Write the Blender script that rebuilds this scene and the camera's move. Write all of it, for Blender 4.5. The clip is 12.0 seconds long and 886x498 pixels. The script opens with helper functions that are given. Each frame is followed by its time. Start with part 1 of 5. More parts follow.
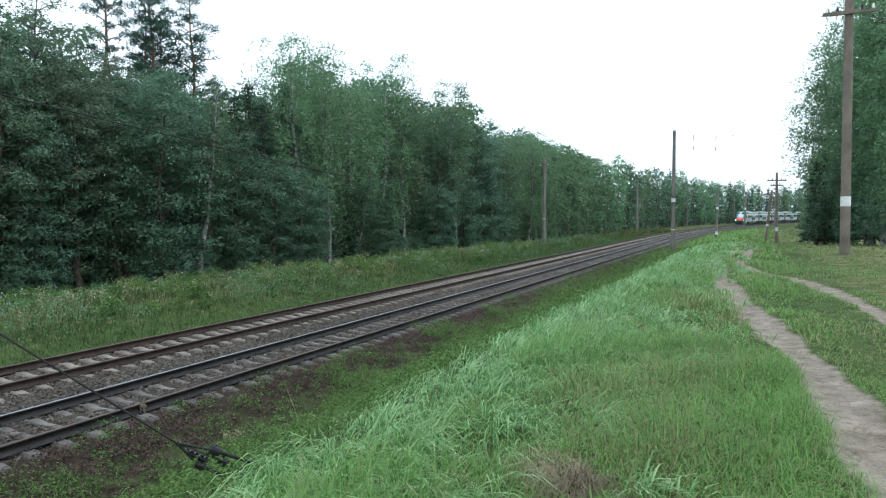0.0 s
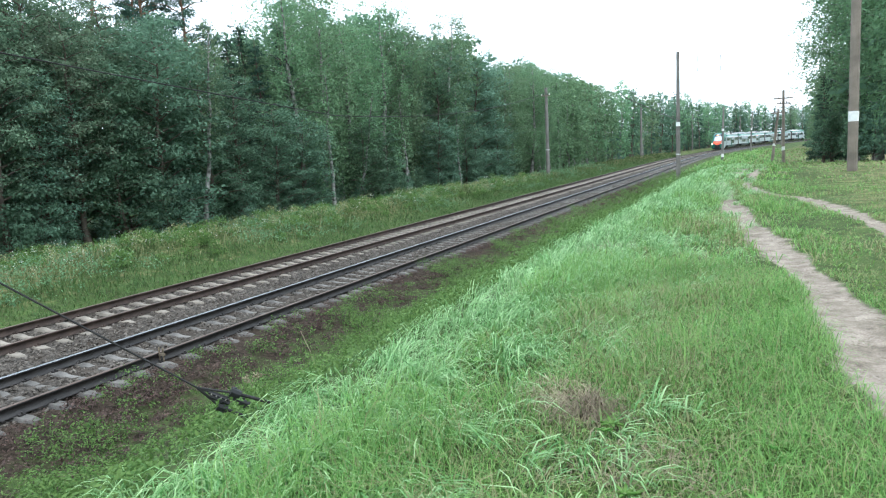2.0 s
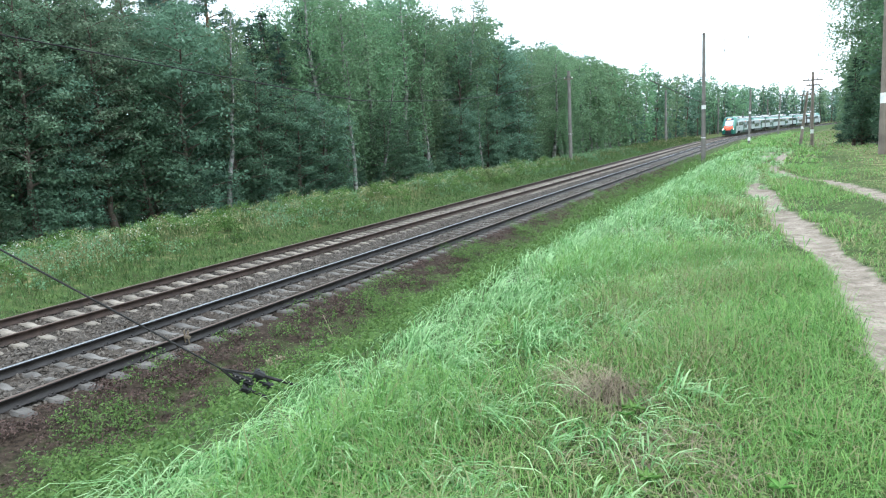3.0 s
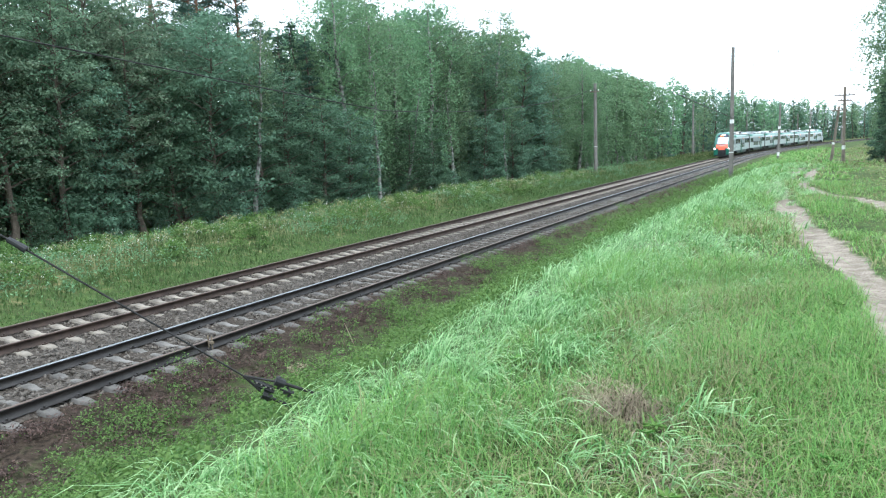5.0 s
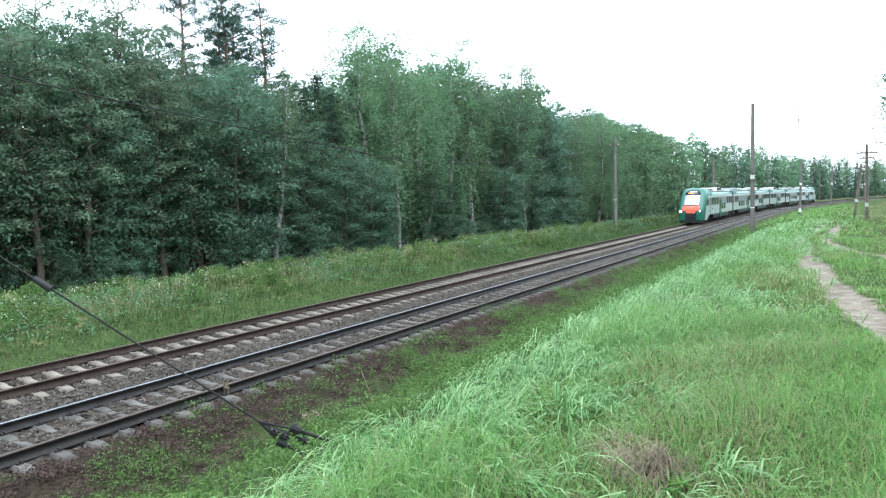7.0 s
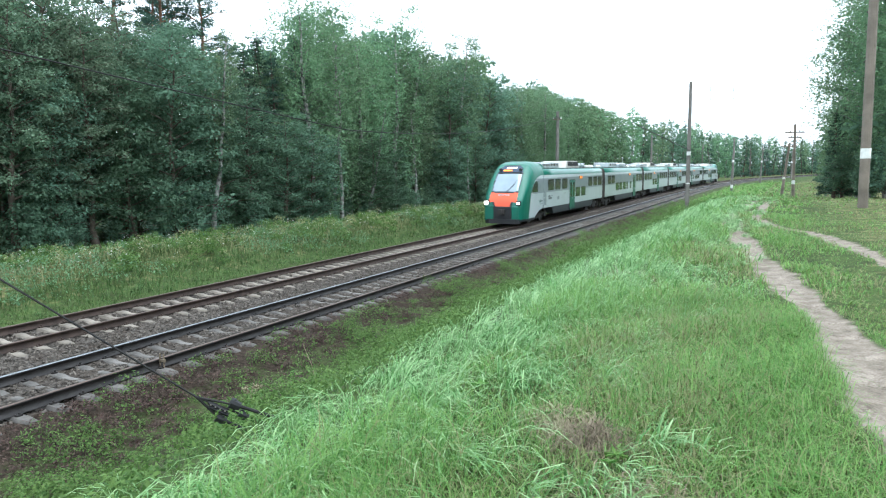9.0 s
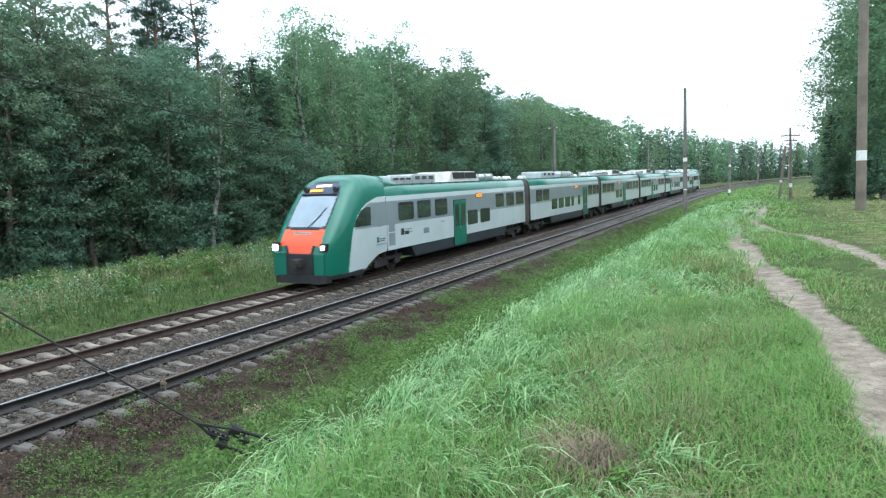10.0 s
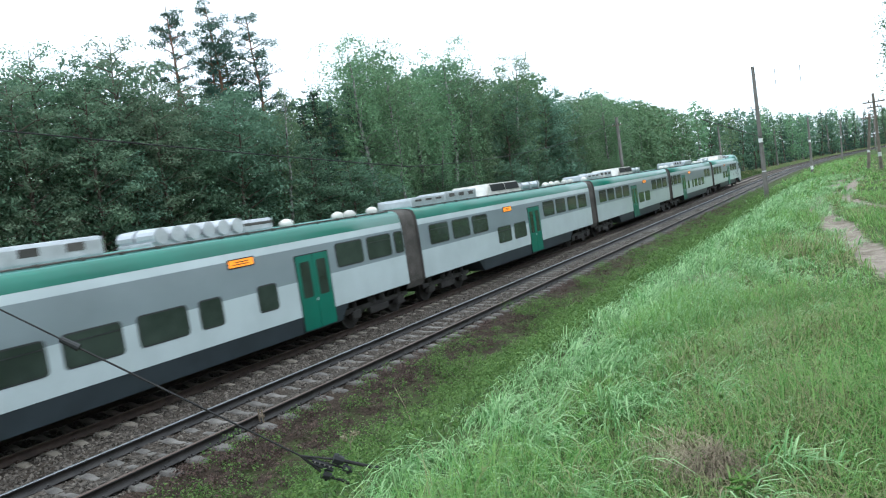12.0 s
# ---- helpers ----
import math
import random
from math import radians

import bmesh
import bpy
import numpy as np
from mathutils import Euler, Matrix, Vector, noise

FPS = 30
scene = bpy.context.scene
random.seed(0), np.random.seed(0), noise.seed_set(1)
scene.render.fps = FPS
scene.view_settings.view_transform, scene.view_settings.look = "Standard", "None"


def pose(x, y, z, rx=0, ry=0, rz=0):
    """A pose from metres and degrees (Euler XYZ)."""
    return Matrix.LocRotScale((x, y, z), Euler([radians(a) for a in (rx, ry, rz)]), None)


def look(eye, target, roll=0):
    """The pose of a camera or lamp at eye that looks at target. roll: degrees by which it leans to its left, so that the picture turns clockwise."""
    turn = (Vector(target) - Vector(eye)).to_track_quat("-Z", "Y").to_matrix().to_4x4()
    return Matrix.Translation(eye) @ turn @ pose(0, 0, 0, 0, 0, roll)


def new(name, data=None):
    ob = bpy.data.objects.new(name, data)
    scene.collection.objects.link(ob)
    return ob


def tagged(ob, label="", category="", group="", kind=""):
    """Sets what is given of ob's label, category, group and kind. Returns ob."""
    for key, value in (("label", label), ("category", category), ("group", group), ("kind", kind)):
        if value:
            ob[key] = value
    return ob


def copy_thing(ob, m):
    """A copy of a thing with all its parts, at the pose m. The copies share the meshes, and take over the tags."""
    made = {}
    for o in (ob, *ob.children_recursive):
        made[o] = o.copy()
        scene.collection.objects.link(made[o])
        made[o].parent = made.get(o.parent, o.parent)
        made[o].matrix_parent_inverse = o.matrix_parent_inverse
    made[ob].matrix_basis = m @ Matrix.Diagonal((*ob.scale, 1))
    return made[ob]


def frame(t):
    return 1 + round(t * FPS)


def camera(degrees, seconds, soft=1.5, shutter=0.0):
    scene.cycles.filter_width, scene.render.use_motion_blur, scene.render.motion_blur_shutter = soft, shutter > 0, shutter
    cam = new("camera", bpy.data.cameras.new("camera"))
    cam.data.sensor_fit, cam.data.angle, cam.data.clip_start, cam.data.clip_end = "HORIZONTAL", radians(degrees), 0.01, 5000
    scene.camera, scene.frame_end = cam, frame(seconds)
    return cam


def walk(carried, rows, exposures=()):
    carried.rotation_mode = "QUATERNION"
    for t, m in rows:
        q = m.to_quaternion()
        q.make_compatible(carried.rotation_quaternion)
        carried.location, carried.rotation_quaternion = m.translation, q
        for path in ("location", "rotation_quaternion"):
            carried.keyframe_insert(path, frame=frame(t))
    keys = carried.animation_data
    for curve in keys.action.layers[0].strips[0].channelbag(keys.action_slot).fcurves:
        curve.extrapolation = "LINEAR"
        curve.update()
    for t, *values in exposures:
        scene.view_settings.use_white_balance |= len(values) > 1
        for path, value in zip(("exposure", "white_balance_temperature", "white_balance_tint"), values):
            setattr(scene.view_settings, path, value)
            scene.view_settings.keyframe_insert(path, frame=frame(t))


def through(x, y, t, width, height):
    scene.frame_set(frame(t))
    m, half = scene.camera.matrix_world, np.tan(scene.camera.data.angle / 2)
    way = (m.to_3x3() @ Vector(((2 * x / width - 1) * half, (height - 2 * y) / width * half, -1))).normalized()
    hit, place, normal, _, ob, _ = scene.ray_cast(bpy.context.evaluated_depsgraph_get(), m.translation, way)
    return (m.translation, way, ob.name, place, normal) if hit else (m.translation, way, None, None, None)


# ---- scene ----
# World: the straight track runs along +Y, rail tops at z = 0, the camera stands on the bank at x = y = 0.
cam = camera(66.98, 12.0, soft=1.15, shutter=0.2)
PATH = [(0, 0.000, 0.000, 3.588, 86.88, -0.01, 25.50), (0.5, -0.002, 0.001, 3.593, 85.00, 0.45, 25.83), (1, 0.005, -0.007, 3.589, 83.36, 1.33, 25.70),
        (1.5, 0.013, -0.004, 3.584, 82.29, 2.43, 25.68), (2, 0.013, -0.015, 3.590, 81.49, 2.91, 25.69), (2.5, 0.008, -0.014, 3.581, 80.86, 3.28, 26.45),
        (3, 0.014, -0.011, 3.577, 80.31, 3.15, 27.51), (5, 0.021, -0.014, 3.589, 81.30, 2.39, 29.61), (5.5, 0.028, -0.008, 3.595, 83.22, 1.91, 30.01),
        (6, 0.024, -0.010, 3.594, 85.09, 1.84, 30.39), (6.5, 0.012, -0.015, 3.586, 86.04, 1.82, 30.80), (7, -0.001, -0.014, 3.570, 85.64, 1.46, 31.28),
        (9, -0.024, 0.007, 3.597, 83.06, 0.38, 26.50), (9.5, -0.023, 0.021, 3.595, 83.30, 0.24, 24.87), (10, -0.025, 0.041, 3.636, 84.08, 1.92, 26.30),
        (10.5, -0.064, 0.103, 3.644, 86.69, 4.16, 29.56), (11, -0.107, 0.078, 3.622, 87.18, 4.58, 28.81), (11.5, -0.074, 0.068, 3.635, 85.65, 6.59, 30.17),
        (12, -0.099, 0.043, 3.672, 85.66, 8.20, 31.97)]
walk(cam, [(t, pose(x, y, z, rx, ry, rz)) for t, x, y, z, rx, ry, rz in PATH], exposures=[(0, 0.55, 5800, 4), (1.2, 0.92, 5800, 4), (2.5, 1.36, 5800, 4), (6.5, 1.43, 5800, 4), (7.0, 1.32, 5800, 4), (9.5, 1.22, 5800, 4), (10.5, 0.9, 5800, 4), (11, 0.8, 5800, 4), (12, 0.9, 5800, 4)])

# ---- light: a bright hazy evening sky ----
world = bpy.data.worlds.new("sky")
scene.world = world
world.use_nodes = True
wn, wl = world.node_tree.nodes, world.node_tree.links
sky = wn.new("ShaderNodeTexSky")
sky.sky_type, sky.sun_disc = "NISHITA", False
sky.sun_elevation, sky.sun_rotation = radians(72), radians(124)
sky.air_density, sky.dust_density, sky.ozone_density = 1.0, 2.5, 1.0
haze = wn.new("ShaderNodeHueSaturation")
haze.inputs["Saturation"].default_value = 0.32
wl.new(sky.outputs["Color"], haze.inputs["Color"])
veil = wn.new("ShaderNodeMix")
veil.data_type = "RGBA"
veil.inputs["Factor"].default_value = 0.6
veil.inputs["B"].default_value = (7.6, 8.1, 8.5, 1)
wl.new(haze.outputs["Color"], veil.inputs["A"])
wl.new(veil.outputs["Result"], wn["Background"].inputs["Color"])
wn["Background"].inputs["Strength"].default_value = 0.15
sun_data = bpy.data.lights.new("sun", "SUN")
sun_data.energy, sun_data.angle, sun_data.color = 0.8, radians(60), (1.0, 0.95, 0.88)
sun = new("sun", sun_data)
sun.matrix_world = look((12, -8, 45), (0, 0, 0))


# ---- materials ----
def material(name, base, rough=0.8, metal=0.0, scale=8.0, vary=0.25, bump=0.0, second=None, fine=60.0, island=0.0, emit=0.0, spec=0.5):
    """A node material: base colour varied at two scales, bump, and a shift of value from piece to piece."""
    m = bpy.data.materials.new(name)
    m.use_nodes = True
    n, l = m.node_tree.nodes, m.node_tree.links
    b = n["Principled BSDF"]
    b.inputs["Metallic"].default_value = metal
    b.inputs["Specular IOR Level"].default_value = spec
    geo = n.new("ShaderNodeNewGeometry")
    coarse, grain = n.new("ShaderNodeTexNoise"), n.new("ShaderNodeTexNoise")
    coarse.inputs["Scale"].default_value, coarse.inputs["Detail"].default_value = scale, 5
    grain.inputs["Scale"].default_value, grain.inputs["Detail"].default_value = fine, 3
    tc = n.new("ShaderNodeTexCoord")
    for node in (coarse, grain):
        l.new(tc.outputs["Object"], node.inputs["Vector"])
    ramp = n.new("ShaderNodeValToRGB")
    two = second or tuple(min(1.0, c * (1 + vary)) for c in base)
    ramp.color_ramp.elements[0].color = (*(c * (1 - vary) for c in base), 1)
    ramp.color_ramp.elements[1].color = (*two, 1)
    ramp.color_ramp.elements[0].position, ramp.color_ramp.elements[1].position = 0.35, 0.65
    l.new(coarse.outputs["Fac"], ramp.inputs["Fac"])
    hsv = n.new("ShaderNodeHueSaturation")
    l.new(ramp.outputs["Color"], hsv.inputs["Color"])
    add = n.new("ShaderNodeMath")
    add.operation = "MULTIPLY_ADD"
    l.new(grain.outputs["Fac"], add.inputs[0])
    add.inputs[1].default_value, add.inputs[2].default_value = vary * 1.6, 1 - vary * 0.8
    value = add.outputs["Value"]
    if island:
        obj, mul = n.new("ShaderNodeObjectInfo"), n.new("ShaderNodeMath")
        mul.operation = "ADD"
        l.new(geo.outputs["Random Per Island"], mul.inputs[0])
        l.new(obj.outputs["Random"], mul.inputs[1])
        mix = n.new("ShaderNodeMath")
        mix.operation = "MULTIPLY_ADD"
        l.new(mul.outputs["Value"], mix.inputs[0])
        mix.inputs[1].default_value = island
        l.new(value, mix.inputs[2])
        less = n.new("ShaderNodeMath")
        less.operation = "SUBTRACT"
        l.new(mix.outputs["Value"], less.inputs[0])
        less.inputs[1].default_value = island
        value = less.outputs["Value"]
    l.new(value, hsv.inputs["Value"])
    l.new(hsv.outputs["Color"], b.inputs["Base Color"])
    b.inputs["Roughness"].default_value = rough
    if bump:
        bm_node = n.new("ShaderNodeBump")
        bm_node.inputs["Strength"].default_value, bm_node.inputs["Distance"].default_value = bump, 0.02
        l.new(grain.outputs["Fac"], bm_node.inputs["Height"])
        l.new(bm_node.outputs["Normal"], b.inputs["Normal"])
    if emit:
        b.inputs["Emission Color"].default_value = (*base, 1)
        b.inputs["Emission Strength"].default_value = emit
    return m


def leaf_material(name, base, second, rough=0.65, island=0.45, through=0.35, spec=0.2):
    """Leaves and blades: diffuse with light passing through them, varied from leaf to leaf and plant to plant."""
    m = bpy.data.materials.new(name)
    m.use_nodes = True
    n, l = m.node_tree.nodes, m.node_tree.links
    b, out = n["Principled BSDF"], n["Material Output"]
    geo, obj = n.new("ShaderNodeNewGeometry"), n.new("ShaderNodeObjectInfo")
    mix = n.new("ShaderNodeMix")
    mix.data_type = "RGBA"
    mix.inputs["A"].default_value, mix.inputs["B"].default_value = (*base, 1), (*second, 1)
    l.new(geo.outputs["Random Per Island"], mix.inputs["Factor"])
    hsv = n.new("ShaderNodeHueSaturation")
    l.new(mix.outputs["Result"], hsv.inputs["Color"])
    val, hue = n.new("ShaderNodeMath"), n.new("ShaderNodeMath")
    for node, span, low, source in ((val, island * 1.3, 1 - island * 0.65, obj.outputs["Random"]), (hue, 0.045, 0.47, obj.outputs["Random"])):
        node.operation = "MULTIPLY_ADD"
        l.new(source, node.inputs[0])
        node.inputs[1].default_value, node.inputs[2].default_value = span, low
    l.new(val.outputs["Value"], hsv.inputs["Value"])
    l.new(hue.outputs["Value"], hsv.inputs["Hue"])
    l.new(hsv.outputs["Color"], b.inputs["Base Color"])
    b.inputs["Roughness"].default_value = rough
    b.inputs["Specular IOR Level"].default_value = spec
    tr, ms = n.new("ShaderNodeBsdfTranslucent"), n.new("ShaderNodeMixShader")
    l.new(hsv.outputs["Color"], tr.inputs["Color"])
    ms.inputs["Fac"].default_value = through
    l.new(b.outputs["BSDF"], ms.inputs[1])
    l.new(tr.outputs["BSDF"], ms.inputs[2])
    l.new(ms.outputs["Shader"], out.inputs["Surface"])
    return m


def ground_material():
    """Turf with bare patches: the attributes bare (sand of the ruts), mud (dark earth by the track) and dry (hay) choose the soil."""
    m = bpy.data.materials.new("turf_and_sand")
    m.use_nodes = True
    n, l = m.node_tree.nodes, m.node_tree.links
    b, tc = n["Principled BSDF"], n.new("ShaderNodeTexCoord")

    def tex(scale, detail=6):
        node = n.new("ShaderNodeTexNoise")
        node.inputs["Scale"].default_value, node.inputs["Detail"].default_value = scale, detail
        l.new(tc.outputs["Object"], node.inputs["Vector"])
        return node.outputs["Fac"]

    def ramp(fac, low, high, p0=0.35, p1=0.65):
        node = n.new("ShaderNodeValToRGB")
        node.color_ramp.elements[0].color, node.color_ramp.elements[1].color = (*low, 1), (*high, 1)
        node.color_ramp.elements[0].position, node.color_ramp.elements[1].position = p0, p1
        l.new(fac, node.inputs["Fac"])
        return node.outputs["Color"]

    def mixed(fac, a, c):
        node = n.new("ShaderNodeMix")
        node.data_type = "RGBA"
        l.new(fac, node.inputs["Factor"])
        l.new(a, node.inputs["A"])
        l.new(c, node.inputs["B"])
        return node.outputs["Result"]

    def mask(name, rough_scale):
        at, add, cut = n.new("ShaderNodeAttribute"), n.new("ShaderNodeMath"), n.new("ShaderNodeMapRange")
        at.attribute_name = name
        add.operation = "MULTIPLY_ADD"
        l.new(tex(rough_scale), add.inputs[0])
        add.inputs[1].default_value = 0.9
        l.new(at.outputs["Fac"], add.inputs[2])
        l.new(add.outputs["Value"], cut.inputs["Value"])
        cut.inputs["From Min"].default_value, cut.inputs["From Max"].default_value = 0.8, 1.05
        return cut.outputs["Result"]

    col = mixed(ramp(tex(22.0, 4), (0, 0, 0), (1, 1, 1), 0.4, 0.62), ramp(tex(1.3), (0.022, 0.042, 0.013), (0.055, 0.095, 0.026)), ramp(tex(3.1), (0.06, 0.062, 0.028), (0.09, 0.13, 0.04)))
    col = mixed(mask("dry", 2.5), col, ramp(tex(9.0), (0.17, 0.15, 0.07), (0.26, 0.23, 0.12)))
    col = mixed(mask("mud", 3.0), col, ramp(tex(14.0), (0.016, 0.012, 0.009), (0.058, 0.043, 0.032)))
    col = mixed(mask("bare", 4.0), col, mixed(ramp(tex(38.0, 4), (0, 0, 0), (1, 1, 1), 0.35, 0.7), ramp(tex(4.0), (0.17, 0.14, 0.113), (0.335, 0.286, 0.24)), ramp(tex(9.0), (0.105, 0.083, 0.063), (0.29, 0.245, 0.2))))
    grain = n.new("ShaderNodeHueSaturation")
    fine = n.new("ShaderNodeMath")
    fine.operation = "MULTIPLY_ADD"
    l.new(tex(70.0, 3), fine.inputs[0])
    fine.inputs[1].default_value, fine.inputs[2].default_value = 0.9, 0.55
    l.new(fine.outputs["Value"], grain.inputs["Value"])
    l.new(col, grain.inputs["Color"])
    l.new(grain.outputs["Color"], b.inputs["Base Color"])
    b.inputs["Roughness"].default_value = 0.95
    b.inputs["Specular IOR Level"].default_value = 0.1
    bump = n.new("ShaderNodeBump")
    bump.inputs["Strength"].default_value, bump.inputs["Distance"].default_value = 0.7, 0.03
    l.new(tex(30.0), bump.inputs["Height"])
    l.new(bump.outputs["Normal"], b.inputs["Normal"])
    return m


def ballast_material():
    m = bpy.data.materials.new("crushed_stone")
    m.use_nodes = True
    n, l = m.node_tree.nodes, m.node_tree.links
    b, tc = n["Principled BSDF"], n.new("ShaderNodeTexCoord")
    vor = n.new("ShaderNodeTexVoronoi")
    vor.inputs["Scale"].default_value = 17
    l.new(tc.outputs["Object"], vor.inputs["Vector"])
    bw, ramp = n.new("ShaderNodeRGBToBW"), n.new("ShaderNodeValToRGB")
    l.new(vor.outputs["Color"], bw.inputs["Color"])
    ramp.color_ramp.elements[0].color, ramp.color_ramp.elements[1].color = (0.022, 0.018, 0.015, 1), (0.112, 0.096, 0.082, 1)
    ramp.color_ramp.elements[0].position, ramp.color_ramp.elements[1].position = 0.15, 0.85
    l.new(bw.outputs["Val"], ramp.inputs["Fac"])
    big, dirt, mix = n.new("ShaderNodeTexNoise"), n.new("ShaderNodeMapRange"), n.new("ShaderNodeMix")
    big.inputs["Scale"].default_value, big.inputs["Detail"].default_value = 1.1, 6
    l.new(tc.outputs["Object"], big.inputs["Vector"])
    l.new(big.outputs["Fac"], dirt.inputs["Value"])
    dirt.inputs["From Min"].default_value, dirt.inputs["From Max"].default_value = 0.42, 0.72
    mix.data_type = "RGBA"
    l.new(dirt.outputs["Result"], mix.inputs["Factor"])
    l.new(ramp.outputs["Color"], mix.inputs["A"])
    mix.inputs["B"].default_value = (0.045, 0.034, 0.026, 1)
    l.new(mix.outputs["Result"], b.inputs["Base Color"])
    b.inputs["Roughness"].default_value = 0.9
    b.inputs["Specular IOR Level"].default_value = 0.2
    bump = n.new("ShaderNodeBump")
    bump.inputs["Strength"].default_value, bump.inputs["Distance"].default_value = 1.0, 0.05
    bump.invert = True
    l.new(vor.outputs["Distance"], bump.inputs["Height"])
    l.new(bump.outputs["Normal"], b.inputs["Normal"])
    return m


TURF, BALLAST = ground_material(), ballast_material()
CONCRETE = material("weathered_concrete", (0.185, 0.16, 0.132), 0.9, scale=3, vary=0.3, bump=0.5, island=0.35)
DARK_CONCRETE = material("oil_stained_concrete", (0.115, 0.105, 0.096), 0.9, scale=3, vary=0.35, bump=0.5, island=0.35)
POLE_CONCRETE = material("grey_pole_concrete", (0.18, 0.165, 0.15), 0.85, scale=1.5, vary=0.2, bump=0.3)
POLE_WOOD = material("grey_pole_timber", (0.20, 0.165, 0.135), 0.85, scale=1.5, vary=0.25, bump=0.4)
RUST = material("rusty_steel", (0.05, 0.033, 0.026), 0.75, 0.3, scale=5, vary=0.3, bump=0.2)
BLACK_STEEL = material("oily_black_steel", (0.032, 0.028, 0.027), 0.6, 0.3, scale=5, vary=0.3, bump=0.2)
SHINY = material("worn_bright_steel", (0.34, 0.35, 0.37), 0.42, 1.0, scale=2, vary=0.1)
DULL = material("dull_rail_head", (0.12, 0.085, 0.07), 0.5, 0.5, scale=2, vary=0.15)
WHITE_MARK = material("white_mark_paint", (0.78, 0.78, 0.76), 0.7, scale=6, vary=0.08)
WIRE = material("dark_steel_wire", (0.03, 0.028, 0.028), 0.6, 0.6, scale=8, vary=0.2)
TRAIN_GREEN = material("green_coach_paint", (0.004, 0.125, 0.082), 0.4, scale=0.7, vary=0.10)
TRAIN_WHITE = material("white_coach_paint", (0.44, 0.495, 0.505), 0.3, scale=0.8, vary=0.07)
TRAIN_GREY = material("light_grey_coach_paint", (0.195, 0.23, 0.245), 0.3, scale=0.8, vary=0.07)
TRAIN_SKIRT = material("dark_grey_coach_paint", (0.026, 0.034, 0.04), 0.4, scale=1.2, vary=0.18)
ORANGE = material("orange_coach_paint", (0.80, 0.085, 0.02), 0.35, scale=1.0, vary=0.05)
for paint in (TRAIN_GREEN, TRAIN_WHITE, TRAIN_GREY, ORANGE):
    paint.node_tree.nodes["Principled BSDF"].inputs["Coat Weight"].default_value = 0.35
BLACK = material("black_rubber", (0.014, 0.014, 0.016), 0.6, scale=3, vary=0.3)
BELLOWS = material("dusty_gangway_rubber", (0.07, 0.062, 0.055), 0.8, scale=2, vary=0.3)
UNDERFRAME = material("dusty_underframe", (0.03, 0.026, 0.024), 0.8, scale=2, vary=0.4)
# roof green made paler, with the sky's sheen put into the colour
ROOF_SHEEN = material("sky_sheen_roof_green", (0.07, 0.20, 0.17), 0.6, scale=0.8, vary=0.10)
ALUMINIUM = material("brushed_aluminium", (0.52, 0.53, 0.55), 0.38, 0.7, scale=3, vary=0.12)
WHITE_BOX = material("dirty_white_casing", (0.52, 0.50, 0.46), 0.6, scale=2, vary=0.18)
# opaque dark panes; the green in the base stands in for reflected trees
GLASS = material("green_reflection_window_glass", (0.034, 0.046, 0.039), 0.06, scale=1, vary=0.3, spec=0.75)
# pale blue, part-metal base: the sky's reflection is helped by the colour
SCREEN_GLASS = material("sky_pale_windscreen", (0.30, 0.355, 0.40), 0.06, 0.6, scale=1, vary=0.1)
HEADER_GLASS = material("blue_black_header_glass", (0.03, 0.05, 0.085), 0.12, scale=1, vary=0.15)
LAMP = material("headlamp_glow", (1.0, 0.96, 0.85), 0.3, scale=1, vary=0.0, emit=2.2)
AMBER = material("amber_display_glow", (1.0, 0.30, 0.02), 0.4, scale=1, vary=0.0, emit=0.38)
SIGN = material("white_display_glow", (1.0, 0.85, 0.75), 0.4, scale=1, vary=0.0, emit=0.45)
BARK = material("grey_brown_bark", (0.10, 0.078, 0.06), 0.95, scale=4, vary=0.35, bump=0.6)
BIRCH_BARK = material("white_birch_bark", (0.05, 0.045, 0.04), 0.85, scale=3.5, vary=0.4, second=(0.36, 0.345, 0.32), bump=0.3)
PINE_BARK = material("reddish_pine_bark", (0.16, 0.085, 0.05), 0.95, scale=4, vary=0.35, bump=0.6)
LEAF_ALDER = leaf_material("dark_broad_leaves", (0.098, 0.178, 0.12), (0.146, 0.24, 0.158), island=0.45, through=0.42)
LEAF_BIRCH = leaf_material("birch_leaves", (0.13, 0.225, 0.126), (0.188, 0.298, 0.155), island=0.4, through=0.45)
LEAF_ASPEN = leaf_material("grey_green_aspen_leaves", (0.135, 0.205, 0.135), (0.185, 0.262, 0.165), island=0.35, through=0.45)
LEAF_PINE = leaf_material("pine_needles", (0.042, 0.088, 0.066), (0.07, 0.128, 0.09), through=0.2)
# the pale second colour paints the sky's highlights on single blades
GRASS_LONG = leaf_material("long_grass_sky_sheen", (0.11, 0.26, 0.075), (0.37, 0.52, 0.26), rough=0.45, through=0.35, spec=0.35)
GRASS_LAWN = leaf_material("short_green_grass", (0.095, 0.225, 0.052), (0.235, 0.385, 0.115), rough=0.45, through=0.4)
GRASS_DRY = leaf_material("dry_hay_stalks", (0.19, 0.215, 0.095), (0.33, 0.345, 0.18), rough=0.7, through=0.2)
GRASS_WEED = leaf_material("tall_weeds", (0.05, 0.12, 0.035), (0.125, 0.21, 0.075), rough=0.6, through=0.3)
HERB = leaf_material("low_leafy_herbs", (0.06, 0.145, 0.036), (0.15, 0.265, 0.075), rough=0.6, through=0.3)
STRAW = leaf_material("withered_brown_grass", (0.135, 0.113, 0.07), (0.34, 0.30, 0.2), rough=0.8, through=0.15)
WEED_LEAF = leaf_material("bright_weed_leaves", (0.09, 0.24, 0.05), (0.18, 0.35, 0.09), rough=0.5, through=0.3)
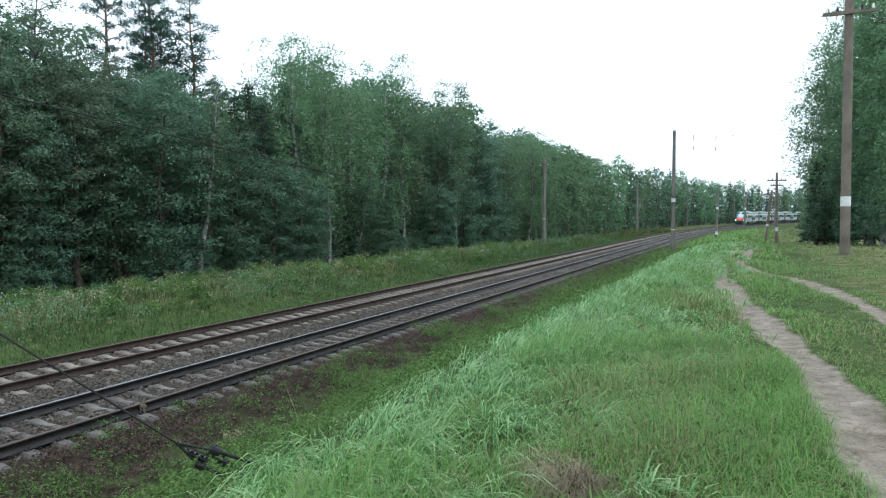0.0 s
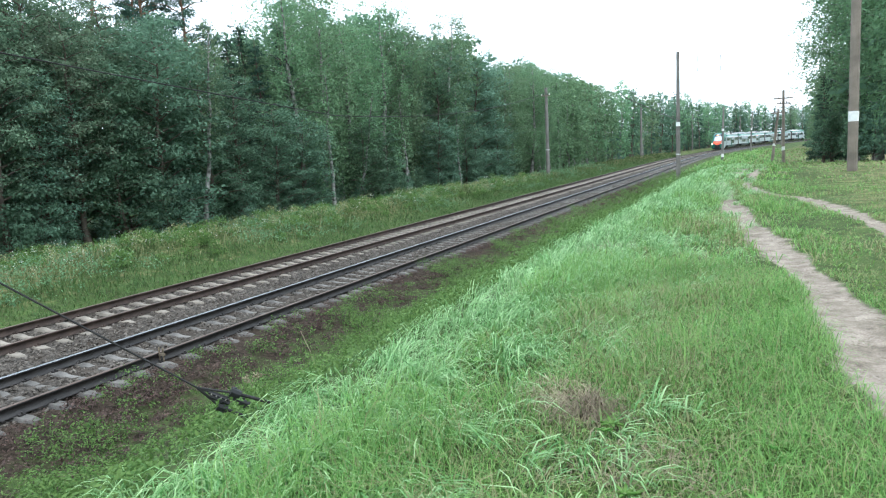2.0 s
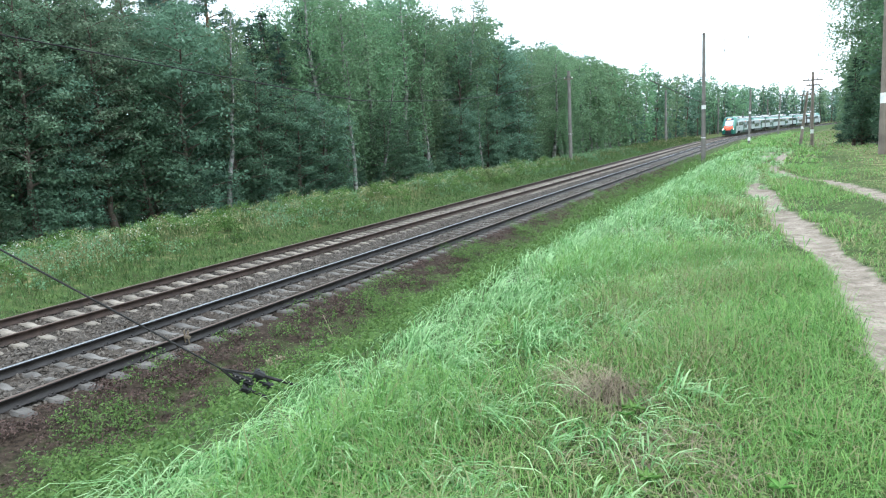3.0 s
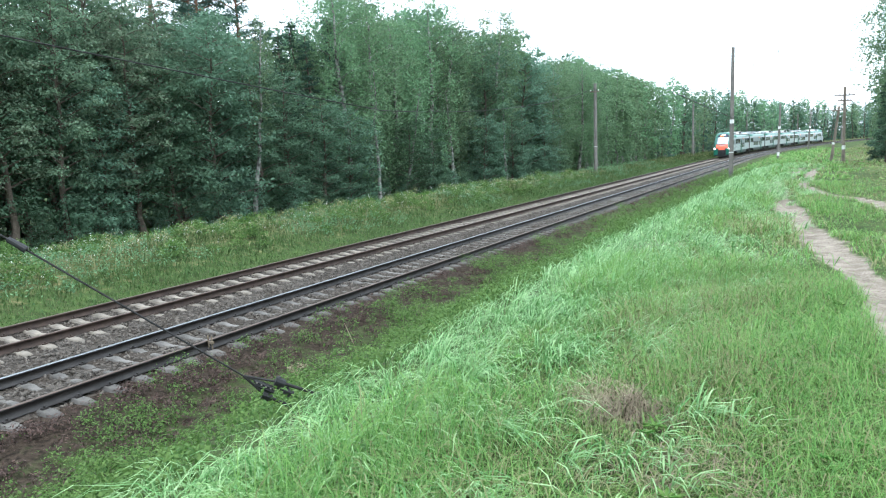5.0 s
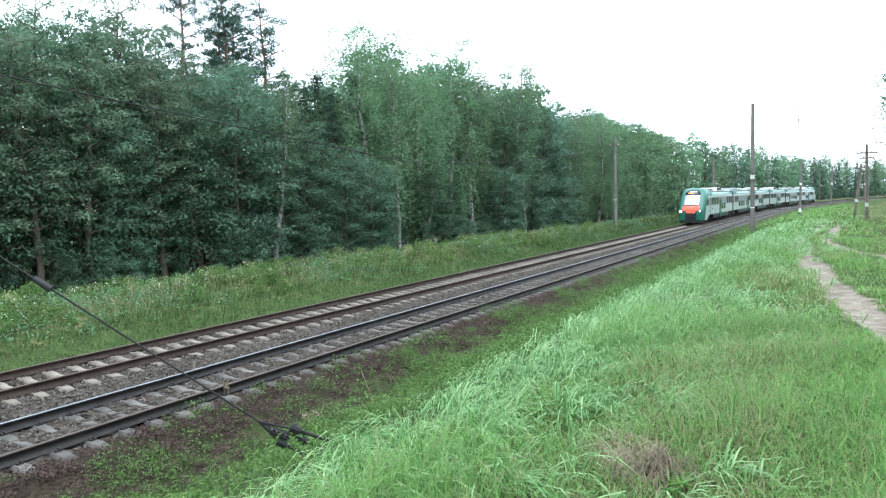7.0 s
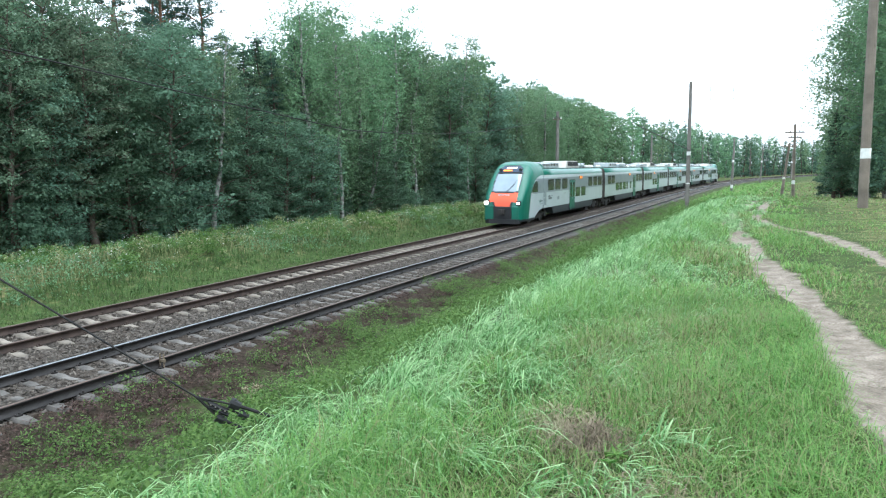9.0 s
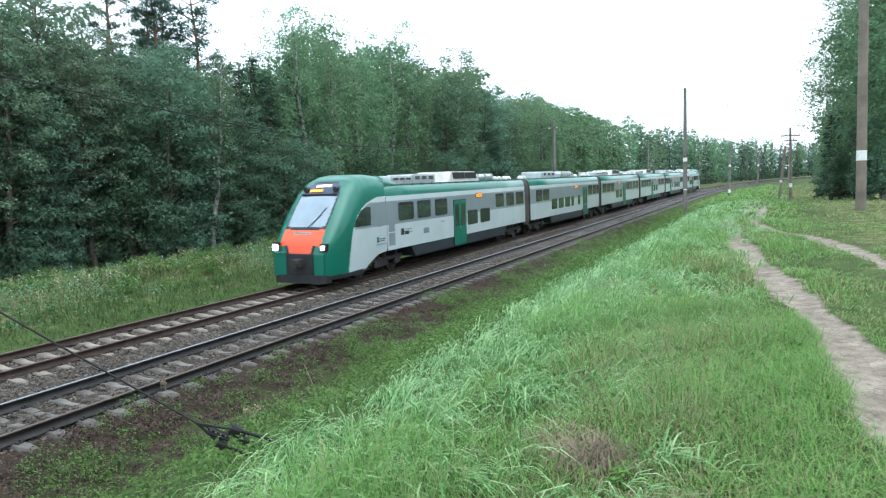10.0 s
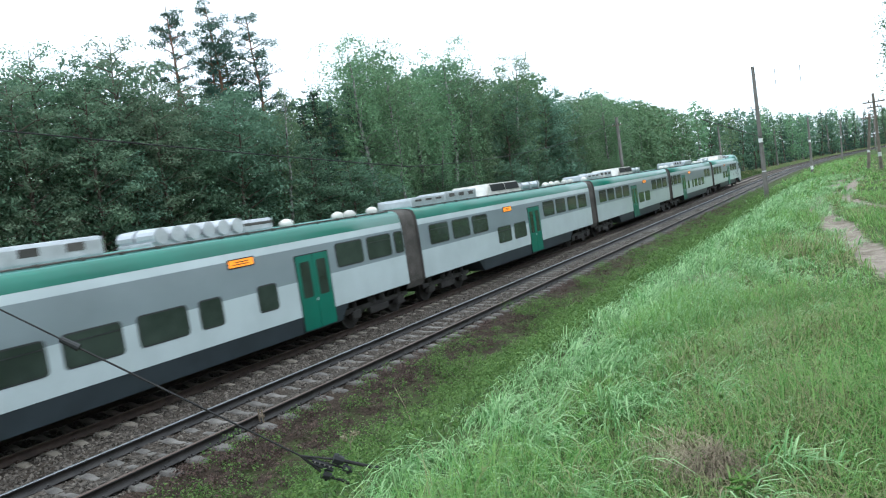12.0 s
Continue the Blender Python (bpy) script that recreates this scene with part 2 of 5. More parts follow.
PETAL = leaf_material("white_petals", (0.62, 0.62, 0.58), (0.75, 0.75, 0.72), rough=0.7, through=0.3)


# ---- mesh helpers ----
def link_mesh(name, me, mats, parent=None, label=""):
    for mt in mats if isinstance(mats, (list, tuple)) else [mats]:
        me.materials.append(mt)
    ob = new(name, me)
    if parent is not None:
        ob.parent = parent
    if label:
        ob["label"] = label
    return ob


def part(name, bm, mats, parent=None, label="", smooth=False):
    me = bpy.data.meshes.new(name)
    bm.to_mesh(me)
    bm.free()
    if smooth:
        me.shade_smooth()
    return link_mesh(name, me, mats, parent, label)


def quads(name, verts, faces, mat_index=None, smooth=False):
    """A mesh from arrays of places and of four-cornered faces."""
    me = bpy.data.meshes.new(name)
    verts, faces = np.asarray(verts, np.float32), np.asarray(faces, np.int32)
    me.vertices.add(len(verts))
    me.vertices.foreach_set("co", verts.ravel())
    me.loops.add(faces.size)
    me.loops.foreach_set("vertex_index", faces.ravel())
    me.polygons.add(len(faces))
    me.polygons.foreach_set("loop_start", np.arange(0, faces.size, 4, dtype=np.int32))
    if mat_index is not None:
        me.polygons.foreach_set("material_index", np.asarray(mat_index, np.int32))
    if smooth:
        me.polygons.foreach_set("use_smooth", np.ones(len(faces), bool))
    me.update(calc_edges=True)
    return me


def sheet(name, grid, smooth=True):
    """A mesh over a grid of places, rows by columns."""
    r, c = grid.shape[:2]
    i = np.arange(r * c).reshape(r, c)
    f = np.stack([i[:-1, :-1], i[:-1, 1:], i[1:, 1:], i[1:, :-1]], -1).reshape(-1, 4)
    return quads(name, grid.reshape(-1, 3), f, smooth=smooth)


def box(bm, x0, x1, y0, y1, z0, z1, bevel=0.0, index=0):
    made = bmesh.ops.create_cube(bm, size=1)["verts"]
    for v in made:
        v.co = Vector(((x0 + x1) / 2 + v.co.x * (x1 - x0), (y0 + y1) / 2 + v.co.y * (y1 - y0), (z0 + z1) / 2 + v.co.z * (z1 - z0)))
    faces = {f for v in made for f in v.link_faces}
    for f in faces:
        f.material_index = index
    if bevel:
        edges = list({e for v in made for e in v.link_edges})
        bmesh.ops.bevel(bm, geom=edges, offset=bevel, segments=2, affect="EDGES", profile=0.7)
    return bm


def rod(bm, a, b, r0, r1=None, sides=10, index=0):
    a, b = Vector(a), Vector(b)
    made = bmesh.ops.create_cone(bm, cap_ends=True, segments=sides, radius1=r0, radius2=r0 if r1 is None else r1, depth=(b - a).length)["verts"]
    m = Matrix.Translation((a + b) / 2) @ (b - a).to_track_quat("Z", "Y").to_matrix().to_4x4()
    bmesh.ops.transform(bm, matrix=m, verts=made)
    for f in {f for v in made for f in v.link_faces}:
        f.material_index = index
    return bm


def empty(name, m=None):
    ob = new(name)
    if m is not None:
        ob.matrix_basis = m
    return ob


def tube(pts, radii, sides=7):
    """Places and faces of a tapered tube along points."""
    pts, radii = np.asarray(pts, float), np.asarray(radii, float)
    tan = np.gradient(pts, axis=0)
    tan /= np.linalg.norm(tan, axis=1)[:, None] + 1e-9
    ref = np.where(np.abs(tan[:, 2:3]) > 0.9, [[1.0, 0, 0]], [[0, 0, 1.0]])
    e1 = np.cross(tan, ref)
    e1 /= np.linalg.norm(e1, axis=1)[:, None] + 1e-9
    e2 = np.cross(tan, e1)
    a = np.linspace(0, 2 * math.pi, sides, endpoint=False)
    v = pts[:, None] + radii[:, None, None] * (np.cos(a)[None, :, None] * e1[:, None] + np.sin(a)[None, :, None] * e2[:, None])
    i = np.arange(len(pts) * sides).reshape(len(pts), sides)
    j = np.roll(i, -1, axis=1)
    f = np.stack([i[:-1], j[:-1], j[1:], i[1:]], -1).reshape(-1, 4)
    return v.reshape(-1, 3), f


def joined(pieces):
    vs, fs, n = [], [], 0
    for v, f in pieces:
        vs.append(v)
        fs.append(np.asarray(f) + n)
        n += len(v)
    return np.concatenate(vs), np.concatenate(fs)


# ---- the lie of the land ----
NEAR_TRACK, FAR_TRACK = -11.30, -15.085


def bend(y):
    """How far the line has swung to the right: straight, then an easing curve, then a steady curve."""
    x = np.clip(np.asarray(y, float) - 73.4, 0, None)
    c, ease, end = 7.324e-4, 60.0, 280.0
    xe = np.minimum(x, end)
    out = np.where(xe < ease, c * xe ** 3 / (3 * ease), c * ease * ease / 3 + c * ease * (xe - ease) + c * (xe - ease) ** 2)
    return out + np.clip(x - end, 0, None) * (c * ease + 2 * c * (end - ease))


def ripple(x, y):
    return (np.sin(x * 0.9 + y * 0.37) + np.sin(x * 0.31 - y * 0.83 + 2) + np.sin(x * 2.3 + y * 1.7 + 1) * 0.5 + np.sin(-x * 1.1 + y * 2.9) * 0.4) / 3


PROFILE_U = [-400, -60, -36, -27.5, -25.5, -23.5, -21, -19.5, -18.3, -17.4, -10.3, -9.6, -8.7, -7.9, -6.0, -3.5, -2.7, -2.0, 0, 4, 12, 40, 400]
PROFILE_Z = [1.5, -0.3, -0.45, -0.45, -0.2, -0.05, -0.2, -0.5, -0.62, -0.62, -0.235, -0.235, -0.42, -0.44, 0.28, 1.62, 1.93, 2.0, 1.99, 2.08, 2.2, 2.8, 4.0]


def ground_z(u, y):
    z = np.interp(u, PROFILE_U, PROFILE_Z)
    fall = np.interp(y, [30, 38, 50, 70, 95, 160], [1.0, 0.93, 0.75, 0.42, 0.3, 0.25])
    z = np.where(np.asarray(u) > -9, -0.5 + (z + 0.5) * fall, z)
    amp = np.interp(u, [-30, -19, -18, -10, -8, 0, 30], [0.12, 0.05, 0.0, 0.01, 0.05, 0.035, 0.1])
    return z + amp * ripple(np.asarray(u), np.asarray(y))


def rut_distance(x, y):
    near = np.interp(y, [-6, 4.6, 6.3, 8.0, 10.2, 14.2, 19.6, 22.9, 29, 34, 50, 80], [0.86, 0.78, 0.67, 0.49, 0.15, -0.45, -1.07, -1.34, -1.14, -1.0, -1.0, -1.0])
    far = np.interp(y, [-6, 6, 12.4, 15.1, 18.3, 20, 22.5, 26.2, 31, 50, 80], [2.6, 2.3, 1.73, 1.34, 0.66, -0.1, -0.59, -0.55, -0.5, 0.4, 0.4])
    return np.abs(x - near), np.abs(x - far)


def bareness(u, y):
    a, b = rut_distance(u, y)
    w = 0.23 + 0.05 * np.sin(y * 1.3) + 0.03 * np.sin(y * 4.1)
    keep = np.where((y > -8) & (y < 40), 1.0, 0.0)
    return np.clip(np.maximum(1.25 - a / w * 0.75, 1.15 - b / w * 0.85), 0, 1) * keep


def place(u, y):
    """World place of a spot u beside the (bent) line at y."""
    return np.stack([u + bend(y), y, ground_z(u, y)], -1)


us = np.concatenate([[-400, -250, -150, -100, -70, -50], np.arange(-42, -18, 1.0), np.arange(-18, -9, 0.5), np.arange(-9, 5, 0.18), np.arange(5, 14, 0.6), [16, 20, 26, 34, 50, 80, 130, 220, 400]])
ys = np.concatenate([[-500, -250, -120, -60, -30, -15], np.arange(-8, 36, 0.2), np.arange(36, 80, 0.8), np.arange(80, 200, 3.0), [210, 230, 260, 300, 350, 420, 520, 700, 1000, 1500]])
U, Y = np.meshgrid(us, ys)
G = place(U, Y)
ruts = bareness(U, Y)
G[..., 2] -= 0.05 * np.clip(ruts, 0, 1)
me = sheet("ground", G)
for name, values in (("bare", ruts), ("mud", np.interp(U, [-10.5, -10.0, -9.2, -8.0, -6.4, -4.0, -2.8], [1, 0.86, 0.58, 0.5, 0.44, 0.36, 0.05]) * (U > -17.8) * np.interp(Y, [12, 35], [1.0, 0.6])),
                     ("dry", np.interp(U, [-27, -24, -20, -18.5, -3, 0.5, 2, 10], [0.1, 0.4, 0.35, 0.0, 0.0, 0.15, 0.4, 0.5]))):
    me.attributes.new(name, "FLOAT", "POINT").data.foreach_set("value", values.ravel().astype(np.float32))
tagged(link_mesh("ground", me, TURF), "grassy railway cutting with a raised bank and sandy ruts", "ground", kind="structure")

# ---- ballast ----
bu = np.arange(-17.75, -10.15, 0.1)
by = np.concatenate([np.arange(-30, 2, 0.5), np.arange(2, 70, 0.22), np.arange(70, 180, 1.0), np.arange(180, 420, 5.0)])
U, Y = np.meshgrid(bu, by)
rng = np.random.default_rng(4)
Z = np.interp(U, [-17.75, -17.3, -16.7, -15.9, -15.5, -14.7, -14.2, -13.3, -13.0, -12.1, -11.7, -10.9, -10.5, -10.3, -10.2],
              [-0.66, -0.4, -0.24, -0.21, -0.25, -0.25, -0.21, -0.24, -0.24, -0.2, -0.215, -0.215, -0.205, -0.26, -0.36])
Z = Z + rng.normal(0, 0.018, Z.shape) + 0.02 * ripple(U * 2, Y * 2)
tagged(link_mesh("ballast", sheet("ballast", np.stack([U + bend(Y), Y, Z], -1), smooth=False), BALLAST),
       "grey-brown crushed stone track bed with dust", "track bed", kind="structure")


# ---- the two tracks ----
def rail_mesh(u, steel, head):
    """A rail on the bent line: foot, web and head as one swept section."""
    sec = np.array([(-0.066, -0.18), (-0.066, -0.165), (-0.012, -0.15), (-0.012, -0.045), (-0.036, -0.035), (-0.037, -0.006), (-0.028, 0.0),
                    (0.028, 0.0), (0.037, -0.006), (0.036, -0.035), (0.012, -0.045), (0.012, -0.15), (0.066, -0.165), (0.066, -0.18)])
    y = np.concatenate([np.arange(-40, 70, 1.0), np.arange(70, 420, 2.0)])
    x = u + bend(y)
    grid = np.stack([x[:, None] + sec[None, :, 0], np.repeat(y[:, None], len(sec), 1), np.repeat(sec[None, :, 1], len(y), 0)], -1)
    me = sheet("rail", grid, smooth=False)
    index = np.zeros((len(y) - 1, len(sec) - 1), np.int32)
    index[:, 5:8] = 1
    me.polygons.foreach_set("material_index", index.ravel())
    me.materials.append(steel)
    me.materials.append(head)
    return me


def sleeper_mesh():
    """A concrete sleeper: two raised rail seats, a waist and sloping ends."""
    xs = np.array([-1.3, -1.25, -1.05, -0.5, -0.3, 0.3, 0.5, 1.05, 1.25, 1.3])
    top = np.array([-0.245, -0.205, -0.178, -0.182, -0.212, -0.212, -0.182, -0.178, -0.205, -0.245])
    wide = np.array([0.105, 0.115, 0.125, 0.12, 0.1, 0.1, 0.12, 0.125, 0.115, 0.105])
    ring = np.stack([np.stack([xs, -wide - 0.02, np.full(10, -0.36)], -1), np.stack([xs, -wide + 0.035, top - 0.01], -1), np.stack([xs, -wide + 0.05, top], -1),
                     np.stack([xs, wide - 0.05, top], -1), np.stack([xs, wide - 0.035, top - 0.01], -1), np.stack([xs, wide + 0.02, np.full(10, -0.36)], -1)], 1)
    v = ring.reshape(-1, 3)
    f = [(i * 6 + k, i * 6 + 6 + k, i * 6 + 7 + k, i * 6 + 1 + k) for i in range(9) for k in range(5)]
    f += [(0, 1, 4, 5), (1, 2, 3, 4), (59, 58, 55, 54), (58, 57, 56, 55)]
    return quads("sleeper", v, f)


def fastening(bm, x):
    for s in (-1, 1):
        box(bm, x + s * 0.11 - 0.035, x + s * 0.11 + 0.035, -0.05, 0.05, -0.185, -0.15, 0.008)
        rod(bm, (x + s * 0.125, 0, -0.17), (x + s * 0.125, 0, -0.115), 0.018, sides=6)


def track(u, steel, head, concrete, label, seed):
    top = tagged(empty("railway_track"), label, "railway track", kind="structure")
    for s, crown in ((-0.795, head), (0.795, DULL)):
        link_mesh("rail", rail_mesh(u + s, steel, crown), [], top)
    sl = sleeper_mesh()
    sl.materials.append(concrete)
    bm = bmesh.new()
    for s in (-0.795, 0.795):
        fastening(bm, s)
    clips = bpy.data.meshes.new("rail_clips")
    bm.to_mesh(clips)
    bm.free()
    clips.materials.append(steel)
    r = random.Random(seed)
    base_v = np.array([v.co for v in sl.vertices])
    base_f = np.array([p.vertices for p in sl.polygons])
    rest = []
    for i in range(-20, 480):
        y = i * 0.545
        x, turn = u + float(bend(y)), -math.atan(float(bend(y + 0.5) - bend(y - 0.5)))
        wob = r.uniform(-0.012, 0.012)
        if 2.5 < y < 76:
            m = Matrix.Translation((x + r.uniform(-0.03, 0.03), y + r.uniform(-0.02, 0.02), wob * 0.6)) @ Matrix.Rotation(turn + wob, 4, "Z")
            ob = new("sleeper", sl)
            ob.parent, ob.matrix_basis = top, m
            if y < 24:
                cl = new("rail_clips", clips)
                cl.parent, cl.matrix_basis = ob, Matrix.Identity(4)
        else:
            c, s = math.cos(turn), math.sin(turn)
            rest.append((base_v @ np.array([[c, s, 0], [-s, c, 0], [0, 0, 1]]) + [x, y, wob * 0.6], base_f))
    tagged(link_mesh("sleeper_run", quads("sleeper_run", *joined(rest)), concrete, top), kind="stuff")
    return top


track(NEAR_TRACK, BLACK_STEEL, SHINY, DARK_CONCRETE, "near railway track, bright rail heads on oil-stained sleepers", 1)
track(FAR_TRACK, RUST, DULL, CONCRETE, "far railway track, brown rusty rails on pale concrete sleepers", 2)


# ---- the train ----
HALF = 1.43
SIDE_Z = [0.45, 0.92, 1.93, 2.86, 3.06]          # skirt, white, grey, white stripe, green


def shell_section(half=HALF):
    """Half of the car's outline from the skirt to the roof's crown, with the livery's index of each strip."""
    pts = [(half - 0.05, 0.45), (half - 0.01, 0.92), (half, 0.93), (half, 1.93), (half - 0.005, 2.5), (half - 0.015, 2.86), (half - 0.035, 3.06),
           (half - 0.06, 3.2), (half - 0.105, 3.33), (half - 0.18, 3.42), (half - 0.33, 3.475), (half - 0.65, 3.51), (half - 1.05, 3.53), (0.0, 3.54)]
    # index 4, the crown: paler green painted in for sky sheen
    index = [3, 3, 0, 1, 1, 0, 2, 2, 2, 4, 4, 4, 4]
    return pts, index


def car_body(parent, y0, y1, bogies, label=""):
    """The coach shell from y0 to y1, its skirt cut away over the bogies, ends closed."""
    pts, index = shell_section()
    full = [(x, z) for x, z in pts] + [(-x, z) for x, z in reversed(pts[:-1])]
    idx = index + index[::-1]
    cuts = sorted({y0, y1, *[v for a, b in bogies for v in (a, b, a + 0.35, b - 0.35) if y0 < v < y1]})
    bm = bmesh.new()
    rows = []
    for y in cuts:
        low = 0.45
        for a, b in bogies:
            if a + 0.34 <= y <= b - 0.34 or (a <= y0 and y < b - 0.34) or (b >= y1 and y > a + 0.34):
                low = 0.9
        rows.append([bm.verts.new((x, y, max(z, low) if k in (0, len(full) - 1) else z)) for k, (x, z) in enumerate(full)])
    for a, b in zip(rows[:-1], rows[1:]):
        for k in range(len(full) - 1):
            f = bm.faces.new((a[k], b[k], b[k + 1], a[k + 1]))
            f.material_index = idx[k]
            f.smooth = idx[k] in (2, 4)
        bm.faces.new((a[-1], b[-1], b[0], a[0])).material_index = 3
    for row in (rows[0], rows[-1]):
        bm.faces.new(row).material_index = 5
    bmesh.ops.recalc_face_normals(bm, faces=bm.faces)
    return part("body", bm, [TRAIN_WHITE, TRAIN_GREY, TRAIN_GREEN, TRAIN_SKIRT, ROOF_SHEEN, BELLOWS], parent, label)


def slab(bm, side, y0, y1, z0, z1, x0, x1, r=0.09, index=0):
    """A plate with rounded corners on the car's side."""
    ring = []
    for cy, cz, a0 in ((y1 - r, z1 - r, 0), (y0 + r, z1 - r, 90), (y0 + r, z0 + r, 180), (y1 - r, z0 + r, 270)):
        for k in range(4):
            a = radians(a0 + k * 30)
            ring.append((cy + r * math.cos(a), cz + r * math.sin(a)))
    inner = [bm.verts.new((side * x0, y, z)) for y, z in ring]
    outer = [bm.verts.new((side * x1, y, z)) for y, z in ring]
    faces = [bm.faces.new(outer if side > 0 else outer[::-1])]
    n = len(ring)
    for k in range(n):
        q = (inner[k], inner[(k + 1) % n], outer[(k + 1) % n], outer[k])
        faces.append(bm.faces.new(q if side > 0 else q[::-1]))
    for f in faces:
        f.material_index = index


def window(parent, side, y0, y1, z0, z1, vent):
    bm = bmesh.new()
    slab(bm, side, y0, y1, z0, z1, HALF - 0.04, HALF + 0.006, 0.1)
    w = part("window", bm, BLACK, parent)
    bm = bmesh.new()
    slab(bm, side, y0 + 0.035, y1 - 0.035, z0 + 0.035, z1 - 0.035, HALF - 0.02, HALF + 0.011, 0.08)
    part("pane", bm, GLASS, w)
    if vent and y1 - y0 > 0.9:
        bm = bmesh.new()
        box(bm, side * (HALF + 0.008), side * (HALF + 0.018), y0 + 0.04, y1 - 0.04, z1 - 0.2, z1 - 0.175)
        part("vent_bar", bm, BLACK, w)


def door(parent, side, y0, y1):
    bm = bmesh.new()
    slab(bm, side, y0, y1, 0.47, 2.66, HALF - 0.04, HALF + 0.006, 0.03)
    d = part("door", bm, BLACK, parent, "green double door with dark glass")
    mid = (y0 + y1) / 2
    for a, b in ((y0 + 0.035, mid - 0.008), (mid + 0.008, y1 - 0.035)):
        bm = bmesh.new()
        slab(bm, side, a, b, 0.5, 2.63, HALF - 0.03, HALF + 0.014, 0.02)
        part("door_leaf", bm, TRAIN_GREEN, d)
        bm = bmesh.new()
        slab(bm, side, a + 0.13, b - 0.13, 1.42, 2.45, HALF - 0.02, HALF + 0.019, 0.06)
        part("pane", bm, GLASS, d)
    bm = bmesh.new()
    box(bm, side * (HALF + 0.01), side * (HALF + 0.03), mid - 0.03, mid + 0.03, 1.28, 1.36, 0.005)
    part("push_button", bm, ALUMINIUM, d)


def bogie(parent, y):
    bm = bmesh.new()
    for s in (-1, 1):
        box(bm, s * 0.98, s * 1.12, y - 1.7, y + 1.7, 0.5, 0.66, 0.03)
        box(bm, s * 0.97, s * 1.15, y - 0.5, y + 0.5, 0.3, 0.52, 0.03)
        for w in (-1.2, 1.2):
            box(bm, s * 0.98, s * 1.18, y + w - 0.2, y + w + 0.2, 0.3, 0.56, 0.04)
            rod(bm, (s * 1.05, y + w, 0.55), (s * 1.05, y + w, 0.85), 0.11, sides=10)
        rod(bm, (s * 1.0, y - 0.25, 0.62), (s * 1.0, y - 0.25, 0.92), 0.18, sides=12)
        rod(bm, (s * 1.0, y + 0.25, 0.62), (s * 1.0, y + 0.25, 0.92), 0.18, sides=12)
    box(bm, -1.0, 1.0, y - 0.35, y + 0.35, 0.45, 0.7, 0.04)
    b = part("bogie", bm, UNDERFRAME, parent, "dark dusty bogie frame with springs")
    for w in (-1.2, 1.2):
        bm = bmesh.new()
        rod(bm, (-0.86, 0, 0), (0.86, 0, 0), 0.08, sides=10)
        for s in (-1, 1):
            rod(bm, (s * 0.73, 0, 0), (s * 0.86, 0, 0), 0.43, sides=28)
            rod(bm, (s * 0.70, 0, 0), (s * 0.73, 0, 0), 0.455, sides=28)
            rod(bm, (s * 0.86, 0, 0), (s * 0.885, 0, 0), 0.15, sides=14)
            for k in range(4):
                a = k * math.pi / 2
                rod(bm, (s * 0.86, 0.27 * math.cos(a), 0.27 * math.sin(a)), (s * 0.872, 0.27 * math.cos(a), 0.27 * math.sin(a)), 0.05, sides=8)
        axle = part("wheelset", bm, BLACK_STEEL, b)
        axle.location = (0, y + w, 0.43)


def roof_box(parent, y0, y1, z1, half=0.75, mat=None, name="roof_unit"):
    bm = bmesh.new()
    box(bm, -half, half, y0, y1, 3.47, z1, 0.09)
    unit = part(name, bm, mat or ALUMINIUM, parent)
    for s in (-1, 1):
        for k in range(3):
            y = y0 + (y1 - y0) * (0.2 + 0.3 * k)
            bm = bmesh.new()
            box(bm, s * (half - 0.004), s * (half + 0.012), y - 0.2, y + 0.2, 3.68, z1 - 0.09, 0.0)
            part("grille", bm, BELLOWS, unit)


def roof_radiator(parent, y0, y1):
    """The engine cooler: a trapezoid casing with two sloping dark grilles."""
    bm = bmesh.new()
    low, top = [(y0, 3.47), (y1, 3.47)], [(y1 - 0.55, 4.02), (y0 + 0.35, 4.02)]
    ring = low + top
    a, b = [bm.verts.new((0.95, y, z)) for y, z in ring], [bm.verts.new((-0.95, y, z)) for y, z in ring]
    bm.faces.new(a)
    bm.faces.new(b[::-1])
    for k in range(4):
        bm.faces.new((a[k], b[k], b[(k + 1) % 4], a[(k + 1) % 4]))
    bmesh.ops.recalc_face_normals(bm, faces=bm.faces)
    bmesh.ops.bevel(bm, geom=list(bm.edges), offset=0.04, segments=2, affect="EDGES")
    unit = part("radiator", bm, WHITE_BOX, parent, "dirty white roof cooler with dark slanted grilles")
    n = (y1 - y0 - 1.1) / 2
    for k in range(2):
        ya = y0 + 0.45 + k * (n + 0.1)
        bm = bmesh.new()
        vs = [(0.955, ya + 0.12, 3.66), (0.955, ya + n + 0.12, 3.66), (0.955, ya + n - 0.06, 3.97), (0.955, ya - 0.06, 3.97)]
        f = bm.faces.new([bm.verts.new(v) for v in vs])
        ext = bmesh.ops.extrude_face_region(bm, geom=[f])["geom"]
        bmesh.ops.translate(bm, vec=(0.02, 0, 0), verts=[g for g in ext if isinstance(g, bmesh.types.BMVert)])
        bmesh.ops.recalc_face_normals(bm, faces=bm.faces)
        part("grille", bm, BLACK, unit)


def roof_tanks(parent, y0, y1, z=3.74, count=6):
    bm = bmesh.new()
    box(bm, -0.7, 0.7, y0, y1, 3.47, 3.62, 0.02)
    rack = part("tank_rack", bm, ALUMINIUM, parent)
    step = (y1 - y0) / count
    for k in range(count):
        bm = bmesh.new()
        y = y0 + step * (k + 0.5)
        for s in (-1, 1):
            rod(bm, (s * 0.06, y, z), (s * 0.78, y, z), step * 0.46, step * 0.42, sides=14)
        part("air_tank", bm, ALUMINIUM, rack)


